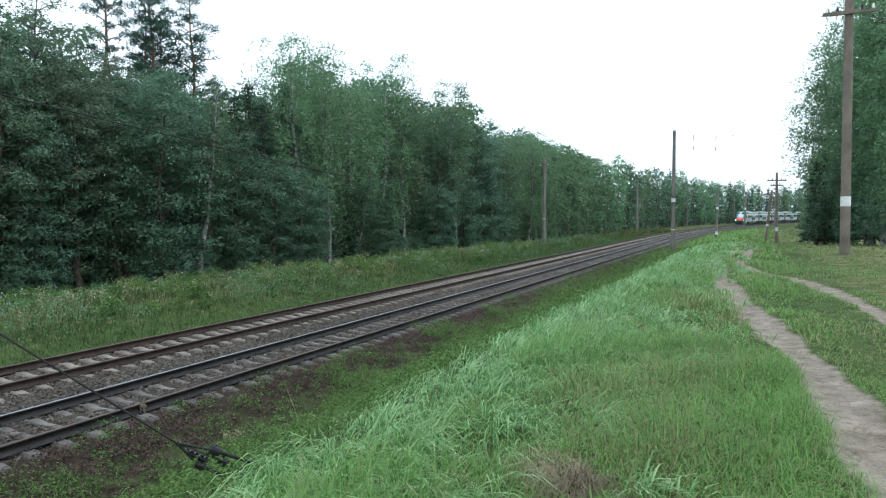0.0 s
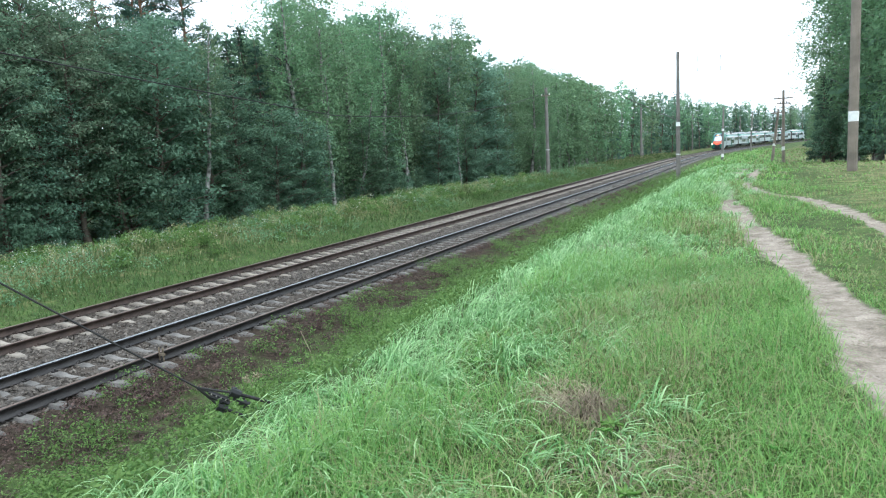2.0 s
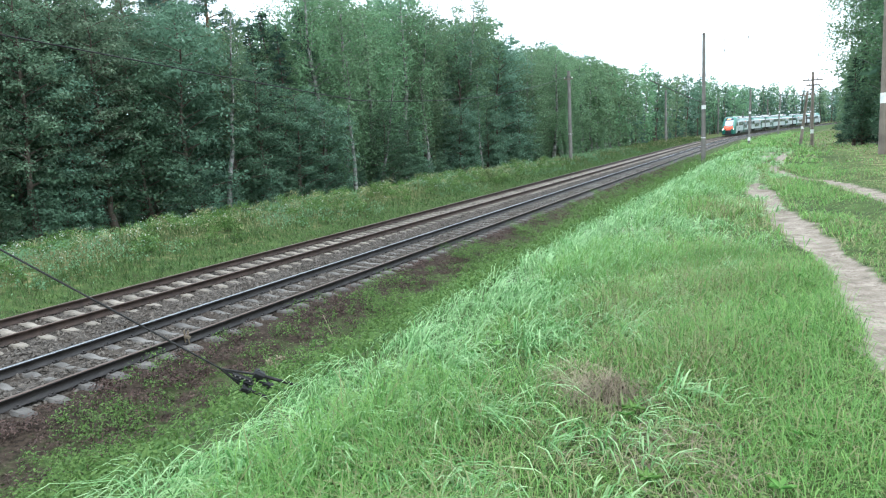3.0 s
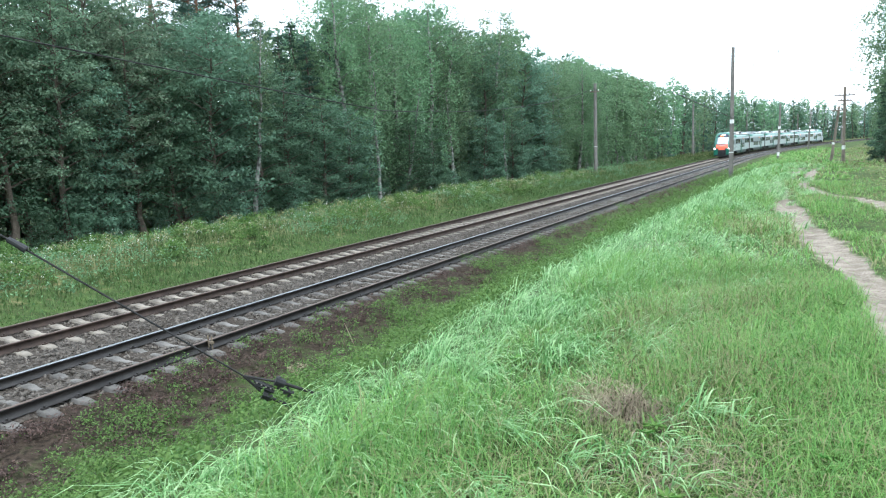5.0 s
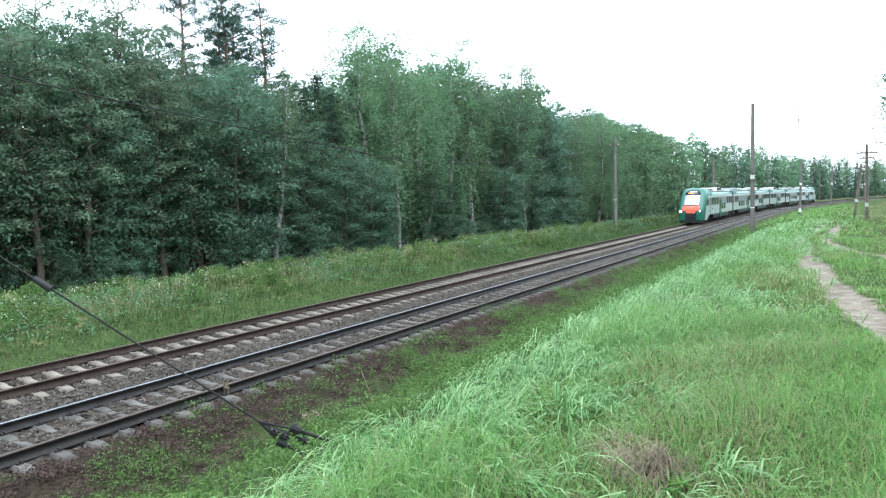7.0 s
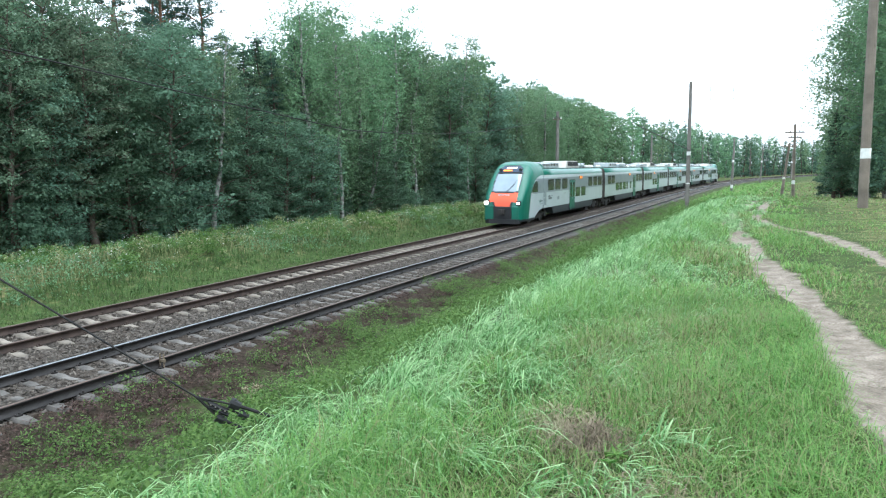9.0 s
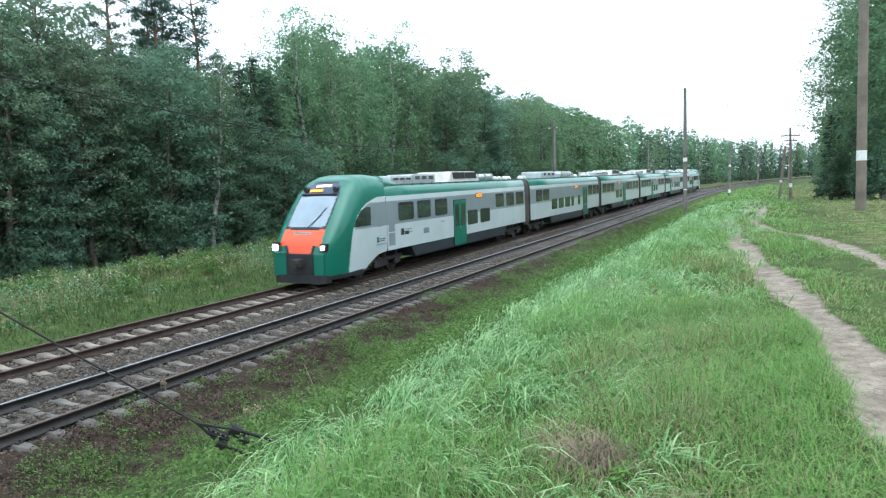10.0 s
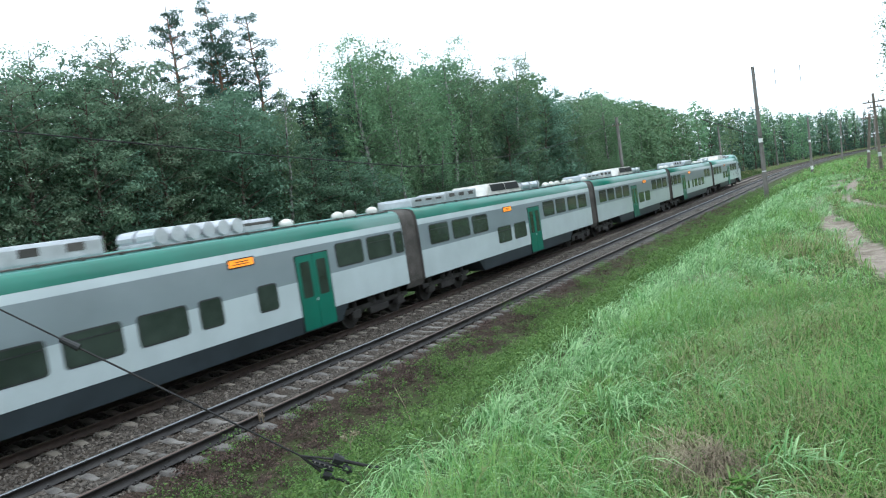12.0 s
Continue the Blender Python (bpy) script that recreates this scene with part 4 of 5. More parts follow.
wire("overhead_wire", [(-5.98, 52, 9.4), (-1, 51.3, 9.0), (6.4, 50.6, 9.9)], 0.005, "thin span wire above the path", 24)
for dx, dy, dz in ((-4.65, 51.77, 8.77), (-3.14, 51.58, 8.69)):
    top = tagged(empty("hanging_insulator", pose(dx, dy, dz)), "small dark insulator hanging from a span wire", "insulator", "hanging insulators")
    for z0, z1 in ((0.0, 0.34), (-0.72, -0.4)):
        bm = bmesh.new()
        rod(bm, (0, 0, z0), (0.02, 0, z1), 0.016, 0.026, sides=8)
        part("insulator_body", bm, WIRE, top)
    bm = bmesh.new()
    rod(bm, (0, 0, -0.5), (0, 0, 0.5), 0.006, sides=5)
    part("link", bm, WIRE, top)


def guy_wire():
    """The anchored guy: strand, strain insulator and the clamp tangle where it enters the bank."""
    a, d = Vector((-3.68, 3.78, 1.63)), Vector((-0.955, -0.935, 1.07))
    top = tagged(empty("guy_wire"), "dark steel guy wire with clamps anchored in the bank", "guy wire")
    bm = bmesh.new()
    rod(bm, a + d * 0.23, a + d * 1.28, 0.0075, sides=8)
    rod(bm, a + d * 1.34, a + d * 5.05, 0.006, sides=8)
    part("strand", bm, WIRE, top)
    bm = bmesh.new()
    rod(bm, a + d * 1.27, a + d * 1.35, 0.028, 0.022, sides=10)
    part("strain_insulator", bm, BLACK, top)
    fork, side, up = a + d * 0.23, Vector((0.71, 0.70, 0)), Vector((0, 0, 1))
    ends = [fork + side * 0.16 - up * 0.19, fork + side * 0.27 - up * 0.09, fork + side * 0.33 - up * 0.18]
    bm = bmesh.new()
    for e, r in zip(ends, (0.011, 0.009, 0.008)):
        rod(bm, fork, e, r, sides=8)
    part("fork_rod", bm, WIRE, top)
    bm = bmesh.new()
    p, q = fork + side * 0.08 - up * 0.065, fork + side * 0.22 - up * 0.15
    for lift in (0.016, -0.016):
        rod(bm, p + up * lift, q + up * lift, 0.017, sides=4)
    plate = part("clamp_plate", bm, BLACK, top, "dark bolted clamp plate")
    for k in range(4):
        c = p.lerp(q, 0.14 + 0.24 * k) + Vector((0.01, -0.014, 0.012))
        bm = bmesh.new()
        rod(bm, c, c + Vector((0.008, -0.008, 0.004)), 0.007, sides=6)
        part("bolt", bm, POLE_CONCRETE, plate)
    for e, fat in zip(ends, (0.035, 0.042, 0.028)):
        bm = bmesh.new()
        rod(bm, e - side * 0.03 + up * 0.02, e + side * 0.04 - up * 0.02, fat, fat * 0.75, sides=9)
        rod(bm, e - up * 0.04, e + up * 0.045, fat * 0.45, sides=7)
        part("clamp_nut", bm, BLACK, top)
    bm = bmesh.new()
    rod(bm, ends[1], ends[1] + side * 0.3 - up * 0.14, 0.014, sides=8)
    rod(bm, ends[0], ends[0] + side * 0.2 - up * 0.12, 0.013, sides=8)
    part("anchor_rod", bm, WIRE, top)


guy_wire()


def rail_post():
    """A short iron marker fixed beside the near rail."""
    top = tagged(empty("rail_marker", pose(-10.42, 8.75, -0.26)), "short rusty iron marker beside the near rail", "marker")
    bm = bmesh.new()
    for dx in (-0.05, 0.05):
        box(bm, dx - 0.012, dx + 0.012, -0.012, 0.012, -0.1, 0.36, 0.004)
    box(bm, -0.09, 0.09, -0.02, 0.02, 0.2, 0.25, 0.004)
    part("bracket", bm, STRAW, top)


rail_post()


# ---- trees ----
def leaf_cloud(rng, centres, spread, count, size):
    """Rhombic leaves scattered round centres: places and faces."""
    pick = rng.integers(0, len(centres), count)
    p = centres[pick] + rng.normal(0, 1, (count, 3)) * spread[pick][:, None] * [1, 1, 0.75]
    away = p - centres[pick]
    away /= np.linalg.norm(away, axis=1)[:, None] + 1e-6
    n = away * 0.9 + rng.normal(0, 0.45, (count, 3)) + [0, 0, 0.55]
    return leaves_at(rng, p, n, size)


def leaves_at(rng, p, n, size, slim=0.62):
    """One folded rhombic leaf at each place, facing along its normal."""
    count = len(p)
    s = size * rng.uniform(0.6, 1.35, count)
    n = n / (np.linalg.norm(n, axis=1)[:, None] + 1e-9)
    a = np.cross(n, rng.normal(0, 1, (count, 3)))
    a /= np.linalg.norm(a, axis=1)[:, None] + 1e-9
    b = np.cross(n, a)
    a, b, k = a * s[:, None], b * (s * slim)[:, None], n * (s * 0.18)[:, None]
    v = np.stack([p - a, p - b * 0.8 + k, p + a, p + b * 0.8 + k], 1).reshape(-1, 3)
    return v, np.arange(count * 4).reshape(-1, 4)


def leaf_pads(rng, centres, radii, count, size, flat=0.5, jitter=0.4, slim=0.62):
    """Leaves on the upper shell of flattened cushions, so that each bough has a lit top and a dark underside."""
    share = radii ** 2 / (radii ** 2).sum()
    pick = rng.choice(len(centres), count, p=share)
    d = rng.normal(0, 1, (count, 3))
    d /= np.linalg.norm(d, axis=1)[:, None]
    d[:, 2] = np.where(rng.uniform(0, 1, count) < 0.8, np.abs(d[:, 2]), d[:, 2])
    ragged = rng.uniform(0.3, 1.1, count) ** 0.7 * (1 + 0.22 * np.sin(d[:, 0] * 7 + pick) * np.cos(d[:, 1] * 6 + pick * 1.7))
    p = centres[pick] + d * (radii[pick] * ragged)[:, None] * [1, 1, flat]
    n = d * [1, 1, 1.3] + rng.normal(0, jitter, (count, 3)) + [0, 0, 0.35]
    return leaves_at(rng, p, n, size, slim)


def hanging_leaves(rng, tops, drops, out, count, size):
    """Leaves strung along thin hanging twigs, facing outwards from the tree."""
    pick = rng.choice(len(tops), count, p=drops / drops.sum())
    t = rng.uniform(0, 1, count)
    sway = np.sin(t * 3 + pick) * 0.08
    p = tops[pick] - np.stack([np.zeros(count), np.zeros(count), t * drops[pick]], -1) + out[pick] * (0.25 * np.sqrt(t) + sway)[:, None]
    p += rng.normal(0, 1, (count, 3)) * np.interp(t, [0, 0.3, 1], [0.12, 0.085, 0.045])[:, None]
    n = out[pick] * 0.9 + rng.normal(0, 0.5, (count, 3)) + [0, 0, 0.35]
    return leaves_at(rng, p, n, size)


LIMB_COUNT = {"birch": 50, "alder": 48, "pine": 30, "spruce": 72, "bush": 26}
CUSHION = {"birch": 0.25, "alder": 0.31, "pine": 0.235, "spruce": 0.26, "bush": 0.38}


def limb_shape(kind, g, width, rng):
    """Reach and rise of a limb at the share g of the crown's height."""
    if kind == "spruce":
        return width * (1 - g) * rng.uniform(0.8, 1.05) + 0.12, -0.22
    if kind == "pine":
        return width * (0.5 + 0.6 * math.sin(math.pi * min(1, g * 0.9 + 0.1))) * rng.uniform(0.45, 1.2) * (1 - 0.3 * g), 0.3
    if kind == "birch":
        return width * (math.sin(math.pi * (0.2 + 0.68 * g)) ** 0.8) * rng.uniform(0.55, 1.05), 0.6
    if kind == "alder":
        return width * (math.sin(math.pi * (0.3 + 0.58 * g)) ** 0.6) * rng.uniform(0.6, 1.1), 0.35
    return width * rng.uniform(0.5, 1.0) * (1 - 0.5 * g), 0.6


def tree(name, kind, height, width, leaves, size, seed, label, bare=0.1, low=False, leaf=None):
    """A tree of one kind at the origin: trunk with limbs as one mesh, the crown's leaves as another."""
    rng = np.random.default_rng(seed)
    top = tagged(empty(name), label, "bush" if kind == "bush" else "tree")
    wood, centres, radii, tops, drops, out = [], [], [], [], [], []
    steps = 9
    h = np.linspace(-0.4, height * (0.9 if kind == "birch" else 0.96), steps)
    wander = np.cumsum(rng.normal(0, 0.04 * height / steps * 2, (steps, 2)), 0)
    trunk = np.column_stack([wander - wander[0], h])
    rad = np.interp(h, [-0.4, height * 0.1, height], [0.019 * height, 0.0125 * height, 0.012]) * (0.5 if kind == "bush" else 1.0)
    wood.append(tube(trunk, rad, 7))
    limbs = int(LIMB_COUNT[kind] * (0.6 if low else 1.0))
    for k in range(limbs):
        g = (k + rng.uniform(0, 1)) / limbs
        f = bare + (0.99 - bare) * g
        z0 = f * height * 0.94
        root = np.array([np.interp(z0, h, trunk[:, 0]), np.interp(z0, h, trunk[:, 1]), z0])
        az = k * 2.399 + rng.uniform(-0.5, 0.5)
        reach, rise = limb_shape(kind, g, width, rng)
        way = np.array([math.cos(az), math.sin(az), 0])
        tip = root + way * reach + [0, 0, min(reach * rise * rng.uniform(0.6, 1.2), max(0.3, height - z0))]
        mid = (root + tip) / 2 + np.array([0, 0, 0.10 * reach])
        r0 = (0.0045 * height * (1 - 0.7 * f) + 0.012) * (0.45 if kind == "birch" else 1.0)
        if not low or k % 4 == 0:
            wood.append(tube(np.array([root, mid, tip]), [r0, r0 * 0.6, 0.008], 4))
        n = max(2, int(reach * (1.9 if kind in ("alder", "spruce", "pine") else 1.5)))
        for j in range(n):
            s = 0.4 + 0.62 * (j + rng.uniform(0, 1)) / n
            c = root * (1 - s) ** 2 + 2 * mid * s * (1 - s) + tip * s * s + rng.normal(0, 0.1 * width, 3) * [1, 1, 0.6]
            centres.append(c)
            radii.append(CUSHION[kind] * width * rng.uniform(0.55, 1.15) * (0.55 + 0.45 * (1 - g) if kind == "spruce" else 1.0))
            if kind == "birch":
                for q in range(5):
                    off = rng.normal(0, 0.16 * width, 2)
                    tops.append(c + [off[0], off[1], rng.uniform(-0.1, 0.2)])
                    drops.append(rng.uniform(0.7, 3.2) * (0.55 + 0.6 * (1 - g)))
                    out.append(way)
    bark = {"birch": BIRCH_BARK, "pine": PINE_BARK}.get(kind, BARK)
    link_mesh("trunk", quads("trunk", *joined(wood), smooth=True), bark, top)
    centres, radii = np.array(centres), np.array(radii)
    if kind == "birch":
        hung = int(leaves * 0.58)
        v, f = joined([leaf_pads(rng, centres, radii, leaves - hung, size, 0.85, 0.6), hanging_leaves(rng, np.array(tops), np.array(drops), np.array(out), hung, size)])
    elif kind in ("pine", "spruce"):
        v, f = leaf_pads(rng, centres, radii, leaves, size, 0.85 if kind == "pine" else 0.5, 0.8, 0.35)
    else:
        v, f = leaf_pads(rng, centres, radii, leaves, size, 0.78, 0.5)
    v[:, 2] = np.maximum(v[:, 2], 0.05)
    link_mesh("crown", quads("crown", v, f), leaf or {"birch": LEAF_BIRCH, "pine": LEAF_PINE, "spruce": LEAF_PINE}.get(kind, LEAF_ALDER), top)
    return top


PROTO = {
    "birch": [tree("birch_tree", "birch", 14.5, 2.6, 13500, 0.074, 11, "tall birch with pale trunk and hanging green leaves", 0.14),
              tree("birch_tree", "birch", 15.5, 2.5, 13500, 0.074, 12, "tall birch with pale trunk and hanging green leaves", 0.18),
              tree("birch_tree", "birch", 13.5, 2.7, 13000, 0.074, 13, "tall birch with pale trunk and hanging green leaves", 0.10)],
    "alder": [tree("broadleaf_tree", "alder", 12.0, 2.9, 11500, 0.095, 21, "dense dark green broadleaf tree at the forest edge", 0.03),
              tree("broadleaf_tree", "alder", 10.0, 2.8, 11000, 0.095, 22, "dense dark green broadleaf tree at the forest edge", 0.02),
              tree("broadleaf_tree", "alder", 13.0, 2.7, 11500, 0.095, 23, "dense dark green broadleaf tree at the forest edge", 0.05)],
    "aspen": [tree("aspen_tree", "alder", 14.0, 2.3, 8500, 0.08, 25, "airy grey-green aspen with bare grey branches", 0.22, leaf=LEAF_ASPEN)],
    "pine": [tree("pine_tree", "pine", 18.0, 2.3, 8500, 0.095, 31, "tall dark pine with open crown above the forest", 0.5),
             tree("pine_tree", "pine", 18.0, 1.7, 5200, 0.095, 32, "tall dark pine with open crown above the forest", 0.55)],
    "spruce": [tree("spruce_tree", "spruce", 13.0, 2.2, 8500, 0.11, 41, "dark green spruce in the forest", 0.05)],
    "slim": [tree("slim_birch", "birch", 12.5, 1.15, 1900, 0.075, 81, "slim leaning birch with a white trunk at the forest edge", 0.45)],
    "bush": [tree("forest_bush", "bush", 3.6, 1.6, 2800, 0.085, 51, "dark leafy bush under the trees", 0.05),
             tree("forest_bush", "bush", 2.8, 1.4, 2400, 0.085, 52, "dark leafy bush under the trees", 0.05)],
    "far_birch": [tree("distant_tree", "birch", 14.0, 2.7, 1500, 0.24, 61, "distant green birch along the line", 0.1, True),
                  tree("distant_tree", "alder", 13.0, 3.0, 1500, 0.25, 62, "distant green broadleaf tree along the line", 0.04, True)],
    "far_spruce": [tree("distant_spruce", "spruce", 14.0, 2.5, 1300, 0.25, 63, "distant dark spruce along the line", 0.04, True)],
    "inner": [tree("inner_tree", "alder", 13.5, 3.0, 2700, 0.21, 71, "shaded tree deep in the forest", 0.04, True),
              tree("inner_tree", "birch", 14.0, 2.7, 2700, 0.2, 72, "shaded birch deep in the forest", 0.06, True)],
}
TALL = {"birch": (14.5, 15.5, 13.5), "alder": (12.0, 10.0, 13.0), "aspen": (14.0,), "pine": (18.0, 18.0), "spruce": (13.0,), "inner": (13.5, 14.0)}
USED = set()
pick = random.Random(77)


def plant(kind, u, y, scale=1.0, which=None, sink=0.0, high=None):
    """Sets a tree of the kind beside the bent line; the first use takes the prototype itself. high gives its height in metres."""
    options = PROTO[kind]
    which = pick.randrange(len(options)) if which is None else which
    proto = options[which]
    x = u + float(bend(y))
    z = float(ground_z(np.array(u), np.array(y))) - sink
    m = Matrix.Translation((x, y, z)) @ Matrix.Rotation(pick.uniform(0, 6.28), 4, "Z")
    if proto.name in USED:
        ob = copy_thing(proto, m)
    else:
        USED.add(proto.name)
        ob = proto
        ob.matrix_basis = m
    tall = 1.05 * high / TALL[kind][which] if high else scale * pick.uniform(0.95, 1.05)
    broad = (0.4 + 0.6 * tall if high else scale) * pick.uniform(0.92, 1.08) * (1.15 if kind in ("birch", "inner") else 1.0)
    ob.scale = (broad, broad, tall)
    tagged(ob, group="forest trees")
    return ob


def forest_edge(y):
    return np.interp(y, [-40, 10, 20, 28, 37, 50, 72, 130, 250], [-33.5, -32.5, -31.5, -30.5, -29.8, -28.8, -26.5, -25.8, -26])


def roof_of_leaves(u, y):
    """Height that the forest reaches over a spot: the skyline rises and falls from stand to stand."""
    x = u + float(bend(y))
    turn = math.degrees(math.atan2(-x, y))
    rise = np.interp(turn, [8, 11, 14, 17, 19.2, 21.6, 23.2, 24.7, 26.5, 27.5, 30.4, 33.2, 34.2, 37, 39.5, 41.5, 46, 51, 54, 55.6, 57.3, 60, 63, 70],
                     [0.061, 0.073, 0.088, 0.106, 0.12, 0.106, 0.135, 0.176, 0.165, 0.165, 0.21, 0.20, 0.20, 0.242, 0.20, 0.196, 0.196, 0.205, 0.235, 0.25, 0.27, 0.266, 0.257, 0.26])
    return 4.0 + float(rise) * math.hypot(x, y)


# the stands that make the skyline, from the thick left of the edge along the line
for kind, u, y, share in (("alder", -33.5, 12.0, 0.97), ("alder", -33.0, 15.2, 0.93), ("aspen", -34.0, 17.6, 1.0), ("alder", -33.2, 19.6, 0.9), ("aspen", -33.4, 21.5, 1.0),
                          ("aspen", -34.5, 24.6, 0.98), ("aspen", -31.6, 16.2, 0.9), ("aspen", -31.8, 18.9, 0.86), ("aspen", -31.6, 23.0, 0.84), ("aspen", -31.8, 13.4, 0.9), ("alder", -33.0, 23.0, 0.84), ("aspen", -33.5, 27.0, 0.98),
                          ("birch", -31.0, 40.6, 0.98), ("birch", -31.6, 43.6, 0.95), ("birch", -31.4, 47.8, 0.9), ("birch", -30.6, 51.4, 0.99), ("birch", -30.2, 55.0, 0.93),
                          ("alder", -29.6, 59.8, 0.9), ("birch", -29.4, 63.6, 1.0), ("alder", -28.6, 67.5, 0.95)):
    plant(kind, u, y, high=roof_of_leaves(u, y) * share * (1.06 if kind == "birch" else 1.0))
# the low round broadleaf trees that stand out in front of the pines
for u, y, high in ((-32.2, 21.3, 8.2), (-31.4, 25.0, 9.0), (-31.0, 27.6, 10.6), (-30.8, 30.6, 10.3), (-30.2, 33.2, 8.8), (-29.9, 36.0, 7.0), (-29.6, 38.6, 6.2), (-29.0, 45.6, 6.0), (-33.0, 17.5, 7.5), (-33.2, 13.8, 7.0), (-29.0, 49.5, 5.0), (-28.2, 57.5, 6.0), (-27.6, 63.0, 6.5), (-26.8, 70.0, 6.0)):
    plant("alder", u, y, high=high + 0.3)
for u, y, high, which in ((-38.4, 30.4, 19.3, 1), (-37.6, 34.2, 20.0, 0), (-37.4, 35.9, 19.0, 0), (-38.2, 33.0, 17.8, 1), (-40.5, 37.0, 18.6, 0)):
    plant("pine", u, y, which=which, high=high)
for u, y, high in ((-33.8, 36.6, 12.5), (-34.4, 39.2, 13.8), (-33.6, 41.6, 14.0), (-35.0, 43.6, 14.6), (-33.0, 38.4, 12.2)):
    plant("spruce", u, y, high=high)
y = 72.0
while y < 125:
    e = float(forest_edge(y)) - 1.6 + pick.uniform(-0.9, 0.9)
    # beyond y = 90 only birches, whose lighter leaves stand in for haze
    plant("inner" if y > 90 else "birch", e, y, which=1 if y > 90 else None, high=roof_of_leaves(e, y) * pick.uniform(0.88, 1.0))
    y += pick.uniform(2.6, 4.0)
for back, gap, first in ((-4.6, 2.9, 6.0), (-8.2, 3.3, -5.0), (-12.0, 4.4, -5.0)):
    y = first
    while y < 125:
        u = float(forest_edge(y)) + back + pick.uniform(-1.2, 1.2)
        kind = "inner" if back < -6 or y > 66 else pick.choice(["birch", "birch", "alder"] if y > 36 else ["alder", "alder", "inner"])
        plant(kind, u, y, high=roof_of_leaves(u, y) * (pick.uniform(0.8, 0.94) if y < 66 else pick.uniform(0.85, 0.99)))
        y += pick.uniform(0.75, 1.25) * gap * (1.0 if y < 70 else 1.25)
y = 6.0
while y < 75:
    plant("bush", float(forest_edge(y)) + pick.uniform(-1.0, 0.7), y, pick.uniform(0.5, 1.0), sink=0.3)
    y += pick.uniform(1.2, 2.2)
for yy, off in ((29.5, 0.4), (41.5, 0.3), (44.8, 0.2), (52, 0.1), (61, 0.0)):
    slim = plant("slim", float(forest_edge(yy)) + off, yy, pick.uniform(0.8, 1.0))
    slim.rotation_euler = (radians(pick.uniform(-7, 7)), radians(pick.uniform(-7, 7)), slim.rotation_euler.z)
# far along the bend, on both sides
for row, gap in ((-26, 4.4), (-31, 5.2)):
    y = 125.0
    while y < 470:
        plant(pick.choice(["far_birch", "far_birch", "far_spruce"]), row + pick.uniform(-1.2, 1.2), y, pick.uniform(0.88, 1.12))
        y += gap * pick.uniform(0.7, 1.3)
for row, gap in ((8, 7.0), (14, 11.0)):
    y = 95.0
    while y < 420:
        plant(pick.choice(["far_birch", "far_birch", "far_spruce"]), row + pick.uniform(-1.2, 1.2), y, pick.uniform(0.88, 1.12))
        y += gap * pick.uniform(0.7, 1.3)
# the birch stand beside the path
for u, yy, s, which in ((5.7, 57, 1.22, 2), (6.9, 48, 1.2, 1), (6.5, 53, 1.3, 0), (8.2, 52, 1.35, 0), (7.4, 60, 1.35, 1), (6.1, 66, 1.25, 2), (9.6, 46, 1.3, 2), (6.4, 76, 1.3, 0), (10.5, 57, 1.4, 1), (7.9, 42, 1.1, 2)):
    plant("birch", u, yy, s, which)
for u, yy, s in ((7.2, 58, 1.1), (9.0, 50, 1.15), (9.2, 63, 1.25), (7.4, 71, 1.2), (10.6, 47, 1.2)):
    plant("inner", u, yy, s)
for u, yy, s in ((3.6, 56, 0.5), (4.4, 60, 0.62), (4.2, 66, 0.6), (6.6, 53, 0.6)):
    plant("spruce", u, yy, s, 0)
for u, yy, s in ((5.0, 50, 0.9), (6.6, 45, 0.8), (3.9, 54.5, 1.0), (5.8, 49, 0.9), (8.2, 44, 1.0), (4.3, 62, 1.1), (4.8, 72, 1.0), (9.8, 42.5, 1.0)):
    plant("bush", u, yy, s)
# the wood behind the viewer closes the place
for k in range(15):
    plant("inner", pick.uniform(13, 24), -45 + k * 5.0, pick.uniform(0.95, 1.2))


# ---- grass, weeds and herbs ----
def patch(u, y, scale, seed):
    """A smooth random field between 0 and 1, for growing plants in patches."""
    a = np.sin(u * scale + seed) * np.cos(y * scale * 0.8 - seed * 1.7) + np.sin((u + y) * scale * 0.63 + seed * 2.3) + 0.6 * np.sin(u * scale * 2.1 - y * scale * 1.7 + seed)
    return 1 / (1 + np.exp(-1.6 * a))


def blades(name, u, y, high, wide, lean, rng, mat, label, category="grass", wind=None):
    """Bent blades of grass at the given spots, joined into one growth."""
    n = len(u)
    base = place(u, y)
    az = rng.uniform(0, 2 * math.pi, n) if wind is None else rng.normal(wind, 0.9, n)
    d = np.stack([np.cos(az), np.sin(az), np.zeros(n)], -1)
    turn = az + math.pi / 2 + rng.normal(0, 0.5, n)
    s = np.stack([np.cos(turn), np.sin(turn), np.zeros(n)], -1) * (wide * 0.5)[:, None]
    up = np.array([0, 0, 1.0])
    h, ln = high[:, None], lean[:, None]
    base[:, 2] -= 0.02
    mid = base + up * h * (0.62 - 0.12 * ln) + d * h * ln * 0.28
    tip = base + up * h * (1.0 - 0.55 * ln ** 2) + d * h * ln * 0.95
    v = np.stack([base - s * 0.8, base + s * 0.8, mid + s, mid - s, tip + s * 0.12, tip - s * 0.12], 1).reshape(-1, 3)
    i = np.arange(n)[:, None] * 6
    f = np.concatenate([i + [0, 1, 2, 3], i + [3, 2, 4, 5]], 1).reshape(-1, 4)
    return tagged(link_mesh(name, quads(name, v, f, smooth=True), mat), label, category, kind="stuff")


def scatter(rng, n, u0, u1, y0, y1):
    return rng.uniform(u0, u1, n), rng.uniform(y0, y1, n)


